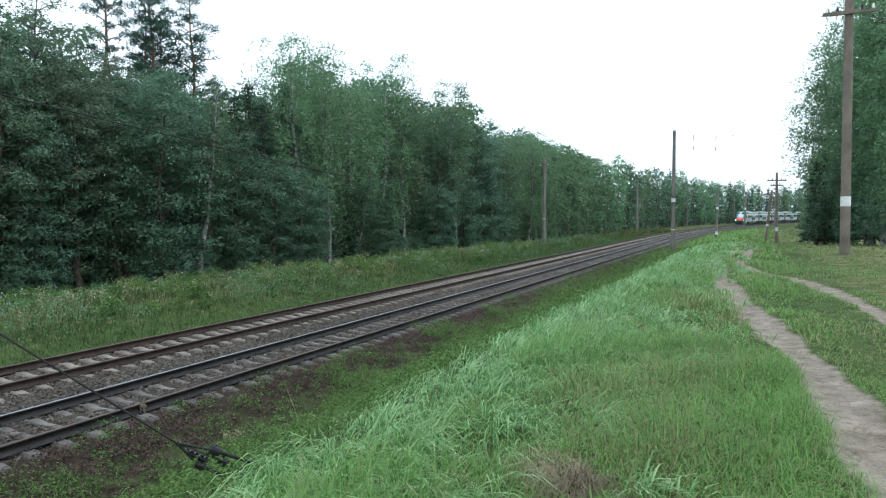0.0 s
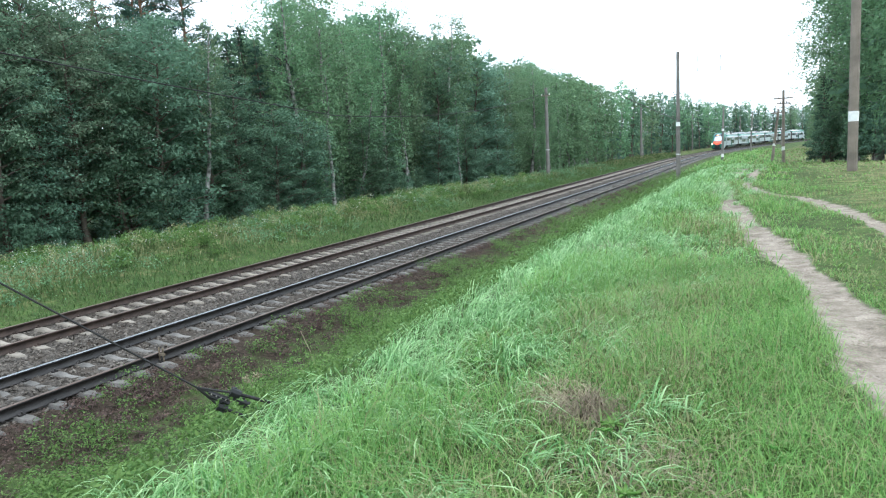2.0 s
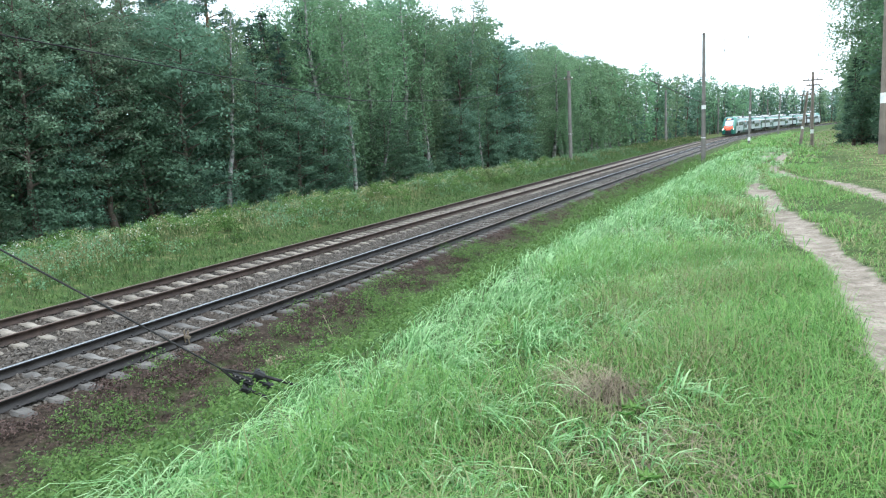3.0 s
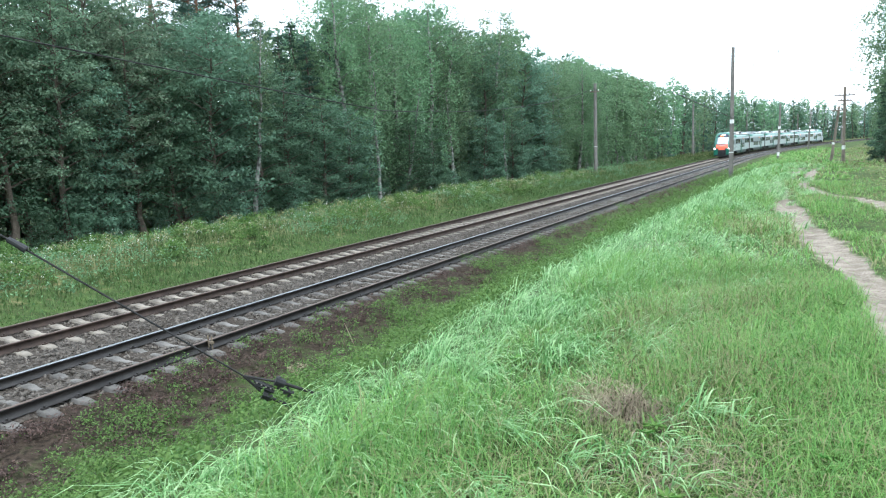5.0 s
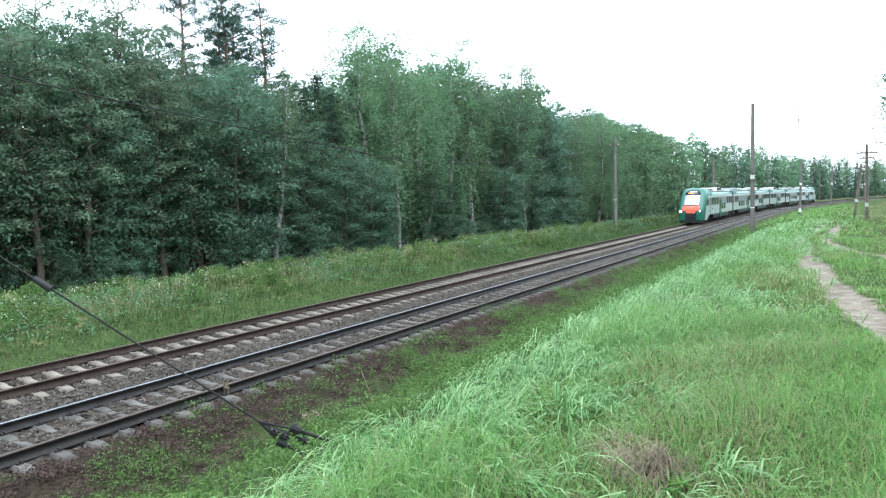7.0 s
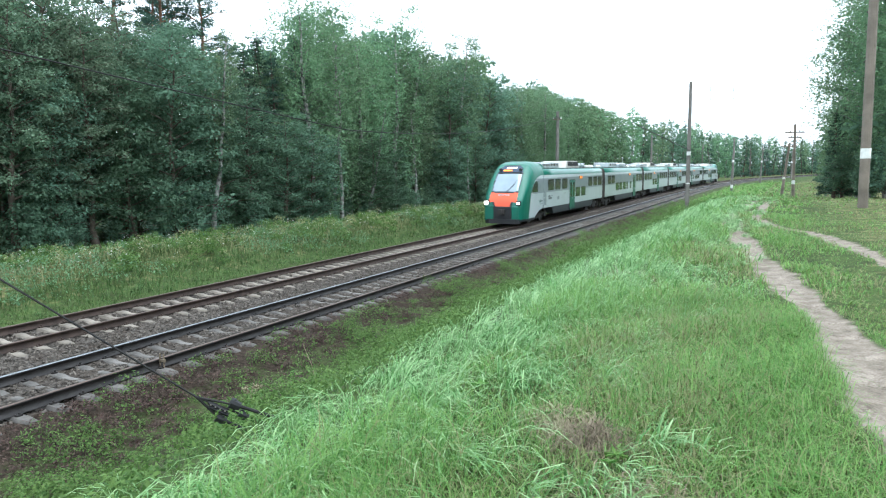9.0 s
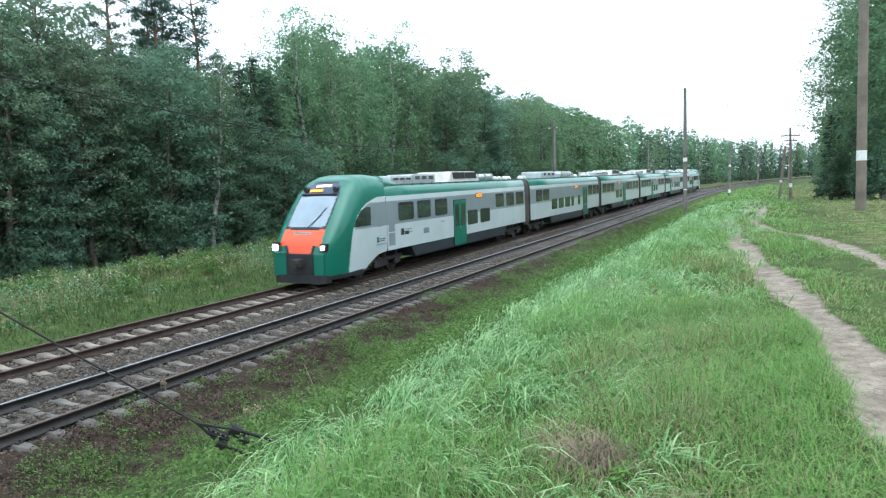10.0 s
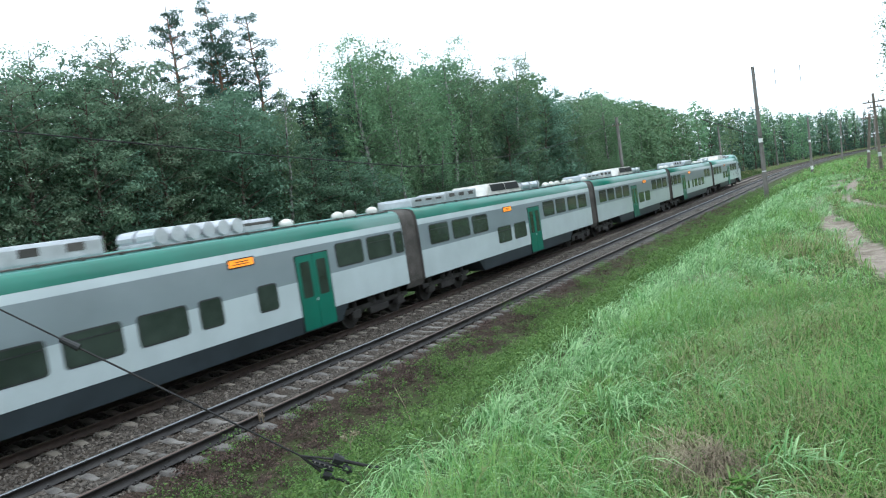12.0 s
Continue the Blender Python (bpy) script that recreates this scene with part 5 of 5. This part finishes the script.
def tussocks(name, centres_u, centres_y, per, reach, wide, rng, mat, label, wind=-0.5):
    """Tufts of long blades that arch outwards, leaning together a little with the wind."""
    n = len(centres_u) * per
    cu, cy = np.repeat(centres_u, per), np.repeat(centres_y, per)
    size = np.repeat(rng.uniform(0.65, 1.25, len(centres_u)), per)
    a, r = rng.uniform(0, 2 * math.pi, n), np.abs(rng.normal(0, 0.09, n))
    base = place(cu + r * np.cos(a), cy + r * np.sin(a))
    base[:, 2] -= 0.02
    common = np.repeat(rng.normal(wind, 0.7, len(centres_u)), per)
    dx, dy = np.cos(a) * 0.6 + np.cos(common) * 0.8, np.sin(a) * 0.6 + np.sin(common) * 0.8
    az = np.arctan2(dy, dx)
    d = np.stack([np.cos(az), np.sin(az), np.zeros(n)], -1)
    turn = az + math.pi / 2 + rng.normal(0, 0.45, n)
    s = np.stack([np.cos(turn), np.sin(turn), np.zeros(n)], -1) * (wide * rng.uniform(0.6, 1.4, n) * 0.5)[:, None]
    ln = (np.interp(cu, [-6.0, -4, -3, -2, -1, -0.2], [0.5, 0.75, 1.0, 0.95, 0.7, 0.55]) * reach * size * rng.uniform(0.55, 1.15, n))[:, None]
    lean = rng.uniform(0.55, 1.15, n)[:, None]
    rows = []
    for t, w in ((0, 0.8), (0.38, 1.0), (0.72, 0.8), (1.0, 0.1)):
        p = base + [0, 0, 1] * ln * (t - 0.82 * lean * t ** 2.2) + d * ln * lean * 0.72 * t ** 1.5
        rows += [p - s * w, p + s * w]
    v = np.stack(rows, 1).reshape(-1, 3)
    i = np.arange(n)[:, None] * 8
    f = np.concatenate([i + [0, 1, 3, 2], i + [2, 3, 5, 4], i + [4, 5, 7, 6]], 1).reshape(-1, 4)
    return tagged(link_mesh(name, quads(name, v, f, smooth=True), mat), label, "grass", kind="stuff")


def open_spot(u, yy):
    """True away from the withered heaps, which smother the grass."""
    return np.hypot((u + 1.04) * 0.9, yy - 3.8) > 0.2


def crest_grass():
    rng = np.random.default_rng(101)
    cu, cy, wide = [], [], []
    for n, y0, y1, w in ((1900, 0.8, 9, 0.0085), (1500, 9, 24, 0.012), (1200, 24, 62, 0.03)):
        u, yy = scatter(rng, n, -5.6, -0.2, y0, y1)
        keep = open_spot(u, yy + 0.12) & open_spot(u, yy + 0.35) & (rng.uniform(0, 1, n) < np.interp(u, [-5.6, -3.8, -3.1, -2.6, -1.9, -1.2, -0.6, -0.2], [0.06, 0.2, 0.65, 1.0, 0.95, 0.6, 0.25, 0.1]) * (0.4 + 0.6 * patch(u, yy, 2.1, 1)) * np.where(yy < 9, np.interp(u, [-3.1, -2.6], [0.06, 1.0]), 1.0))
        cu.append(u[keep])
        cy.append(yy[keep])
        wide.append(np.full(keep.sum() * 24, w))
    tussocks("bank_grass", np.concatenate(cu), np.concatenate(cy), 24, 0.5, np.concatenate(wide), rng, GRASS_LONG, "long green arching grass on the bank's crest, sky sheen in its pale blades")


def lawn():
    rng = np.random.default_rng(102)
    green, dry = [], []
    for n, y0, y1, w, u1 in ((105000, 1.2, 8.5, 0.004, 2.4), (42000, 8.5, 24, 0.0085, 5.0), (20000, 24, 75, 0.035, 10), (14000, 60, 150, 0.09, 8)):
        u, yy = scatter(rng, n, -2.2 if y0 < 50 else -8.6, u1, y0, y1)
        bare_here = bareness(u, yy)
        keep = (open_spot(u, yy) | (rng.uniform(0, 1, n) < 0.2)) & (bare_here < 0.35 + 0.3 * rng.uniform(0, 1, n)) & (rng.uniform(0, 1, n) < 0.35 + 0.65 * patch(u, yy, 2.6, 9))
        u, yy = u[keep], yy[keep]
        h = rng.uniform(0.07, 0.25, len(u)) * (0.5 + 1.0 * patch(u, yy, 1.9, 6)) * np.interp(u, [-2.2, -1.5, 0.2, 1.0], [1.5, 1.4, 1.1, 0.55]) * (1.0 if y0 < 50 else 1.6)
        is_dry = rng.uniform(0, 1, len(u)) < np.interp(u, [-1.8, -1.2, -0.5, 0.2, 1.2, 6], [0.1, 0.36, 0.42, 0.14, 0.5, 0.6]) * (0.4 + 1.2 * patch(u, yy, 1.1, 3))
        wv = np.full(len(u), w) * rng.uniform(0.6, 1.5, len(u))
        for store, m in ((green, ~is_dry), (dry, is_dry)):
            store.append((u[m], yy[m], h[m], wv[m]))
    for name, store, mat, label in (("lawn_grass", green, GRASS_LAWN, "short green grass along the path"), ("dry_grass", dry, GRASS_DRY, "dry straw-coloured grass between the green")):
        u, yy, h, w = (np.concatenate([s[k] for s in store]) for k in range(4))
        blades(name, u, yy, h, w, rng.uniform(0.5, 1.35, len(u)), rng, mat, label)


def verge_weeds():
    """The tall weeds between the far track and the forest."""
    rng = np.random.default_rng(103)
    n = 62000
    yy = 3 + 150 * rng.uniform(0, 1, n) ** 1.6
    edge = forest_edge(yy)
    f = rng.uniform(0, 1, n) ** 0.85
    u = -18.4 + (edge + 18.4) * f
    tall = np.interp(f, [0, 0.1, 0.17, 0.35, 0.55, 0.72, 1.0], [0.12, 0.2, 0.48, 0.62, 0.5, 0.35, 0.45]) * (0.35 + 0.95 * patch(u, yy, 0.9, 2))
    dry = rng.uniform(0, 1, n) < np.interp(f, [0, 0.15, 0.28, 0.5, 0.68, 0.8, 1], [0.05, 0.15, 0.45, 0.75, 0.55, 0.1, 0.02]) * np.interp(yy, [25, 50], [1.0, 0.6]) * (0.3 + 1.0 * patch(u, yy, 0.5, 5))
    h = tall * rng.uniform(0.45, 1.25, n)
    w = np.interp(yy, [0, 40, 150], [0.014, 0.026, 0.09]) * rng.uniform(0.6, 1.5, n)
    for name, m, mat, label in (("verge_weeds", ~dry, GRASS_WEED, "tall green weeds before the forest"), ("verge_hay", dry, GRASS_DRY, "faded hay-coloured stalks among the weeds")):
        blades(name, u[m], yy[m], h[m], w[m], rng.uniform(0.2, 1.0, m.sum()), rng, mat, label)
    # bright tall weeds in stands right before the trees
    k = 11000
    yy = 8 + 62 * rng.uniform(0, 1, k) ** 1.3
    u = forest_edge(yy) + rng.uniform(0.2, 3.0, k)
    keep = patch(u * 0.6, yy, 0.8, 21) > 0.5
    u, yy = u[keep], yy[keep]
    blades("rear_weeds", u, yy, rng.uniform(0.25, 0.75, len(u)) * (0.4 + 0.7 * patch(u, yy, 1.1, 3)), np.interp(yy, [0, 70], [0.03, 0.06]), rng.uniform(0.1, 0.6, len(u)), rng, WEED_LEAF, "bright green tall weeds at the foot of the trees")
    k = 6000
    yy = 6 + 90 * rng.uniform(0, 1, k) ** 1.4
    f0 = rng.uniform(0.12, 1.0, k)
    u = -18.4 + (forest_edge(yy) + 18.4) * f0
    keep = patch(u, yy, 0.6, 8) > 0.4
    c = place(u[keep], yy[keep])
    c[:, 2] += rng.uniform(0.1, 0.75, len(c)) * np.interp(f0[keep], [0.1, 0.4, 1], [0.3, 0.8, 0.5])
    v, f4 = leaf_cloud(rng, c, rng.uniform(0.1, 0.24, len(c)), 36000, 0.05)
    tagged(link_mesh("verge_herbs", quads("verge_herbs", v, f4), LEAF_BIRCH), "bushy green herbs among the weeds", "herbs", kind="stuff")
    # rounded thickets that break the edge of the weeds
    k = 330
    yy = 6 + 64 * rng.uniform(0, 1, k) ** 1.35
    f0 = rng.uniform(0.16, 0.8, k)
    u = -18.4 + (forest_edge(yy) + 18.4) * f0
    big = rng.uniform(0.35, 0.95, k) * np.interp(f0, [0.2, 0.4, 1], [0.6, 0.95, 0.7])
    mids = np.repeat(place(u, yy), 5, 0)
    size = np.repeat(big, 5)
    turn, out, up = rng.uniform(0, 6.28, k * 5), rng.uniform(0, 1, k * 5), rng.uniform(0.1, 0.75, k * 5)
    mids += np.stack([np.cos(turn) * out * size, np.sin(turn) * out * size, size * 1.4 * up * (1.1 - 0.5 * out)], -1)
    which = rng.uniform(0, 1, k * 5) < np.repeat(np.interp(f0, [0.16, 0.3, 0.5, 0.8], [0.02, 0.3, 0.65, 0.4]), 5)
    for name, m, mat, label in (("verge_thicket", ~which, HERB, "bushy dark green thickets among the weeds"), ("pale_thicket", which, GRASS_DRY, "faded yellow-green seeding weeds in low mounds")):
        v, f4 = leaf_pads(rng, mids[m], size[m] * 0.55, 88000 if mat is HERB else 24000, 0.05, 0.8, 0.6, 0.45)
        tagged(link_mesh(name, quads(name, v, f4), mat), label, "herbs", kind="stuff")
    # the dense short strip beside the far ballast
    k = 26000
    yy = 2 + 110 * rng.uniform(0, 1, k) ** 1.5
    u = -17.75 - 3.2 * rng.uniform(0, 1, k) ** 1.2
    h = rng.uniform(0.1, 0.3, k) * np.interp(u, [-21, -19.3, -17.8], [1.9, 1.2, 0.6]) * (0.5 + 0.9 * patch(u, yy, 0.9, 4))
    blades("strip_grass", u, yy, h, np.interp(yy, [0, 40, 110], [0.018, 0.03, 0.075]), rng.uniform(0.3, 1.1, k), rng, GRASS_WEED, "short green grass along the far ballast")
    # white umbels here and there
    k = 480
    yy = 9 + 55 * rng.uniform(0, 1, k) ** 1.4
    u = rng.uniform(-26.5, -20.5, k) + 0.4 * patch(yy, yy, 0.5, 1)
    c = place(u, yy) + np.stack([np.zeros(k), np.zeros(k), rng.uniform(0.5, 0.95, k)], -1)
    v, f4 = leaf_cloud(rng, c, np.full(k, 0.06), 2300, 0.022)
    tagged(link_mesh("white_flowers", quads("white_flowers", v, f4), PETAL), "small white wild flowers among the weeds", "flowers", kind="stuff")


def hollow_herbs():
    """Low leafy plants on the dark earth between the near track and the bank."""
    rng = np.random.default_rng(104)
    n = 9500
    yy = 2.2 + 75 * rng.uniform(0, 1, n) ** 1.8
    u = rng.uniform(-9.9, -2.9, n)
    keep = rng.uniform(0, 1, n) < np.interp(u, [-9.9, -9.2, -8.4, -6, -2.9], [0.45, 0.75, 1.0, 1.0, 0.5]) * np.clip(patch(u, yy, 1.7, 7) * 1.9 - 0.1, 0.22, 1)
    keep &= np.hypot(u + 3.6, yy - 3.5) > 0.5
    u, yy = u[keep], yy[keep]
    c = place(u, yy)
    size = rng.uniform(0.07, 0.2, len(u)) * np.interp(yy, [2, 12], [0.75, 1.2]) * (0.6 + 0.9 * patch(u, yy, 2.3, 3))
    c[:, 2] += size * rng.uniform(0.1, 1.0, len(u))
    v, f = leaf_pads(rng, c, size, 230000, 0.0225, 0.9, 0.65, 0.55)
    tagged(link_mesh("hollow_herbs", quads("hollow_herbs", v, f), HERB), "low green herbs on dark earth beside the track", "herbs", kind="stuff")
    n = 22000
    yy = 1.5 + 80 * rng.uniform(0, 1, n) ** 1.6
    u = rng.uniform(-8.8, -2.8, n)
    keep = (patch(u, yy, 1.2, 11) > 0.4) & (u > -7.6 + 0.8 * patch(yy, u, 0.9, 2))
    u, yy = u[keep], yy[keep]
    h = rng.uniform(0.06, 0.2, len(u))
    blades("hollow_grass", u, yy, h, np.interp(yy, [0, 15, 80], [0.008, 0.016, 0.05]), rng.uniform(0.2, 0.9, len(u)), rng, GRASS_WEED, "thin grass in the hollow beside the track")
    n = 1500
    yy = 2 + 60 * rng.uniform(0, 1, n) ** 1.5
    u = rng.uniform(-10.1, -7.6, n)
    keep = rng.uniform(0, 1, n) < np.interp(u, [-10.1, -9.6, -8.6, -7.6], [0.7, 1.0, 0.7, 0.2])
    u, yy = u[keep], yy[keep]
    c = place(u, yy)
    c[:, 2] += 0.06
    v, f = leaf_pads(rng, c, rng.uniform(0.08, 0.22, len(u)), 40000, 0.026, 0.8, 0.6, 0.5)
    tagged(link_mesh("withered_herbs", quads("withered_herbs", v, f), leaf_material("withered_herb_leaves", (0.05, 0.034, 0.03), (0.115, 0.075, 0.062), through=0.1)), "dark withered herbs beside the ballast", "herbs", kind="stuff")


def dry_heap(x, y, wide, high, n, seed, label):
    """A flattened heap of withered grass."""
    rng = np.random.default_rng(seed)
    a = rng.uniform(0, 2 * math.pi, n)
    r = wide * np.sqrt(rng.uniform(0, 1, n)) * (1 + 0.35 * np.sin(3 * a + seed) + 0.2 * np.sin(7 * a))
    px, py = x + r * np.cos(a), y + r * np.sin(a) * 0.7
    pz = ground_z(px, py) + high * np.clip(1 - (r / wide) ** 2, 0, 1) * rng.uniform(0.0, 1, n) * (0.65 + 0.5 * np.sin(px * 17 + seed) * np.cos(py * 21))
    az = a + rng.normal(0, 1.6, n)
    ln = rng.uniform(0.06, 0.24, n)
    d = np.stack([np.cos(az), np.sin(az), rng.normal(0.05, 0.2, n)], -1) * ln[:, None]
    s = np.cross(d, [0, 0, 1.0])
    s = s / (np.linalg.norm(s, axis=1)[:, None] + 1e-9) * rng.uniform(0.0012, 0.0028, n)[:, None]
    p = np.stack([px, py, pz], -1)
    mid, tip = p + d * 0.5 + [0, 0, 0.03], p + d - [0, 0, 0.03]
    tip[:, 2] = np.maximum(tip[:, 2], ground_z(tip[:, 0], tip[:, 1]))
    v = np.stack([p - s, p + s, mid + s, mid - s, tip + s * 0.4, tip - s * 0.4], 1).reshape(-1, 3)
    i = np.arange(n)[:, None] * 6
    f = np.concatenate([i + [0, 1, 2, 3], i + [3, 2, 4, 5]], 1).reshape(-1, 4)
    tagged(link_mesh("dry_grass_heap", quads("dry_grass_heap", v, f), STRAW), label, "grass heap", kind="stuff")


def leafy_weed(x, y, reach, count, seed, mat=None, label="broad-leaved green weed in the grass"):
    """A rosette of broad leaves, each a folded blade."""
    rng = np.random.default_rng(seed)
    top = tagged(empty("leafy_weed", pose(x, y, spot(x, y))), label, "weed", "leafy weeds")
    pieces = []
    for k in range(count):
        az, ln, tilt = k * 2.4 + rng.uniform(-0.4, 0.4), reach * rng.uniform(0.6, 1.1), rng.uniform(0.35, 0.75)
        d = np.array([math.cos(az) * math.cos(tilt), math.sin(az) * math.cos(tilt), math.sin(tilt)])
        side = np.array([-math.sin(az), math.cos(az), 0])
        t = np.linspace(0, 1, 6)[:, None]
        spine = np.array([0, 0, 0.04]) + d * t * ln - np.array([0, 0, 1]) * ln * 0.3 * t ** 2
        w = ln * 0.12 * np.sin(np.pi * (0.08 + 0.92 * t)) ** 0.8
        g = np.stack([spine - side * w + [0, 0, 0.012], spine, spine + side * w + [0, 0, 0.012]], 1)
        i = np.arange(18).reshape(6, 3)
        pieces.append((g.reshape(-1, 3), np.stack([i[:-1, :-1], i[:-1, 1:], i[1:, 1:], i[1:, :-1]], -1).reshape(-1, 4)))
    link_mesh("leaves", quads("leaves", *joined(pieces), smooth=True), mat or WEED_LEAF, top)


def clover():
    """Small round leaves low in the lawn."""
    rng = np.random.default_rng(105)
    u, yy = scatter(rng, 2600, -2.0, 2.4, 1.3, 8.0)
    keep = (bareness(u, yy) < 0.3) & (patch(u, yy, 3.1, 12) > 0.45)
    c = place(u[keep], yy[keep])
    c[:, 2] += 0.03
    v, f = leaf_cloud(rng, c, np.full(len(c), 0.045), 12000, 0.013)
    tagged(link_mesh("clover", quads("clover", v, f), GRASS_LAWN), "small clover leaves low in the grass", "herbs", kind="stuff")


def lawn_tufts():
    """Tufts of longer grass that break the mown strip along the path."""
    rng = np.random.default_rng(106)
    cu, cy, wide = [], [], []
    for n, y0, y1, w in ((1500, 1.2, 8, 0.007), (900, 8, 22, 0.012), (500, 22, 60, 0.03)):
        u, yy = scatter(rng, n, -1.8, 0.9, y0, y1)
        keep = open_spot(u, yy + 0.1) & (bareness(u, yy) < 0.15) & (patch(u, yy, 1.9, 14) > 0.5)
        cu.append(u[keep])
        cy.append(yy[keep])
        wide.append(np.full(keep.sum() * 16, w))
    tussocks("lawn_tufts", np.concatenate(cu), np.concatenate(cy), 16, 0.27, np.concatenate(wide), rng, GRASS_LAWN, "loose tufts of green grass along the path")


crest_grass()
lawn()
lawn_tufts()
clover()
verge_weeds()
hollow_herbs()
dry_heap(-1.16, 3.92, 0.25, 0.12, 800, 201, "heap of pale withered grass on the bank")
dry_heap(-0.93, 3.72, 0.18, 0.13, 800, 202, "heap of brown withered grass on the bank")
dry_heap(-1.5, 5.6, 0.35, 0.06, 700, 203, "flattened withered grass on the bank")
dry_heap(-0.6, 5.0, 0.45, 0.03, 500, 205, "flattened pale straw in the lawn")
dry_heap(-0.5, 3.1, 0.5, 0.025, 500, 206, "flattened pale straw in the lawn")
dry_heap(-0.7, 7.2, 0.5, 0.03, 450, 207, "flattened pale straw in the lawn")
dry_heap(-2.0, 9.6, 0.6, 0.12, 900, 204, "flattened withered grass on the crest")
weeds = random.Random(9)
for k in range(26):
    leafy_weed(weeds.uniform(-2.0, 0.3), weeds.uniform(2.2, 8.5), weeds.uniform(0.05, 0.09), weeds.randint(6, 9), 300 + k)
for x, y, reach in ((-0.28, 4.95, 0.12), (-0.16, 5.05, 0.10), (-1.9, 4.3, 0.11), (-0.75, 3.55, 0.10), (-1.62, 3.35, 0.11), (-0.4, 5.15, 0.10), (-0.33, 5.08, 0.11)):
    leafy_weed(x, y, reach, 8, int(400 + x * 50))


def dry_umbel(x, y, high, seed):
    """A seeding umbel plant: a bent stalk with rayed heads of pale seed."""
    rng = np.random.default_rng(seed)
    top = tagged(empty("umbel_plant", pose(x, y, spot(x, y) - 0.02)), "pale seeding umbel plant among the low herbs", "weed")
    bm = bmesh.new()
    rod(bm, (0, 0, 0), (0.03, 0.02, high * 0.6), 0.007, sides=6)
    rod(bm, (0.03, 0.02, high * 0.6), (0.02, 0.06, high), 0.006, sides=6)
    part("stalk", bm, STRAW, top)
    for k in range(4):
        a = k * 1.7 + seed
        head = Vector((0.02 + 0.11 * math.cos(a), 0.06 + 0.11 * math.sin(a), high + rng.uniform(-0.12, 0.1)))
        bm = bmesh.new()
        rod(bm, (0.03, 0.03, high * 0.75), head, 0.004, sides=5)
        for j in range(11):
            q = head + Vector((rng.normal(0, 0.035), rng.normal(0, 0.035), 0.03 + rng.normal(0, 0.012)))
            rod(bm, head, q, 0.003, sides=4)
            rod(bm, q, q + Vector((0, 0, 0.016)), 0.013, sides=6)
        part("seed_head", bm, STRAW, top)


def dry_stalk(a, b, r, label):
    """One leaning dead stem, thinner to its tip."""
    a, b = Vector(a), Vector(b)
    bm = bmesh.new()
    bend_at = a.lerp(b, 0.55) + Vector((0.02, 0, 0.03))
    rod(bm, a, bend_at, r, sides=6)
    rod(bm, bend_at, b, r * 0.7, sides=6)
    tagged(part("dry_stalk", bm, STRAW, None), label, "stalk")


dry_umbel(-7.0, 7.4, 0.42, 3)
dry_stalk((-5.3, 6.9, spot(-5.3, 6.9) - 0.02), (-5.75, 7.15, spot(-5.3, 6.9) + 0.55), 0.0045, "single pale dead grass stem leaning over herbs")


def loose_stones():
    """Single broken stones lying on the track bed, between the sleepers and clear of the rails."""
    rng = np.random.default_rng(140)
    n = 21000
    yy = 3 + 34 * rng.uniform(0, 1, n) ** 1.25
    u = rng.uniform(-17.2, -10.25, n)
    clear = np.ones(n, bool)
    for line in (NEAR_TRACK, FAR_TRACK):
        across = np.abs(u - line)
        along = np.abs((yy / 0.545 + 0.5) % 1 - 0.5) * 0.545
        clear &= ~((across < 1.32) & (along < 0.13)) & (np.abs(across - 0.795) > 0.11)
    u, yy = u[clear], yy[clear]
    n = len(u)
    z = np.interp(u, [-17.3, -16.7, -15.9, -15.5, -14.7, -14.2, -13.3, -13.0, -12.1, -11.7, -10.9, -10.5, -10.3, -10.2],
                  [-0.4, -0.24, -0.21, -0.25, -0.25, -0.21, -0.24, -0.24, -0.2, -0.215, -0.215, -0.205, -0.26, -0.36])
    z = z + 0.02 * ripple(u * 2, yy * 2)
    c = np.stack([u + bend(yy), yy, z + 0.006], -1)
    axes = rng.normal(0, 1, (n, 3, 3))
    axes /= np.linalg.norm(axes, axis=2)[:, :, None]
    axes *= (rng.uniform(0.6, 1.3, (n, 3)) * rng.uniform(0.016, 0.034, n)[:, None])[:, :, None]
    a, b, d = axes[:, 0], axes[:, 1], axes[:, 2]
    corners = [c + s * a + t * b + w * d for w in (-1, 1) for s, t in ((-1, -1), (1, -1), (1, 1), (-1, 1))]
    v = np.stack(corners, 1) + rng.normal(0, 0.003, (n, 8, 3))
    cube = np.array([(0, 3, 2, 1), (4, 5, 6, 7), (0, 1, 5, 4), (1, 2, 6, 5), (2, 3, 7, 6), (3, 0, 4, 7)])
    f = (np.arange(n)[:, None, None] * 8 + cube[None]).reshape(-1, 4)
    stone = material("broken_ballast_stone", (0.1, 0.085, 0.072), 0.9, scale=20, vary=0.3, island=0.75)
    tagged(link_mesh("ballast_stones", quads("ballast_stones", v.reshape(-1, 3), f), stone), "loose grey-brown broken stones on the track bed", "stones", kind="stuff")


loose_stones()

motions()
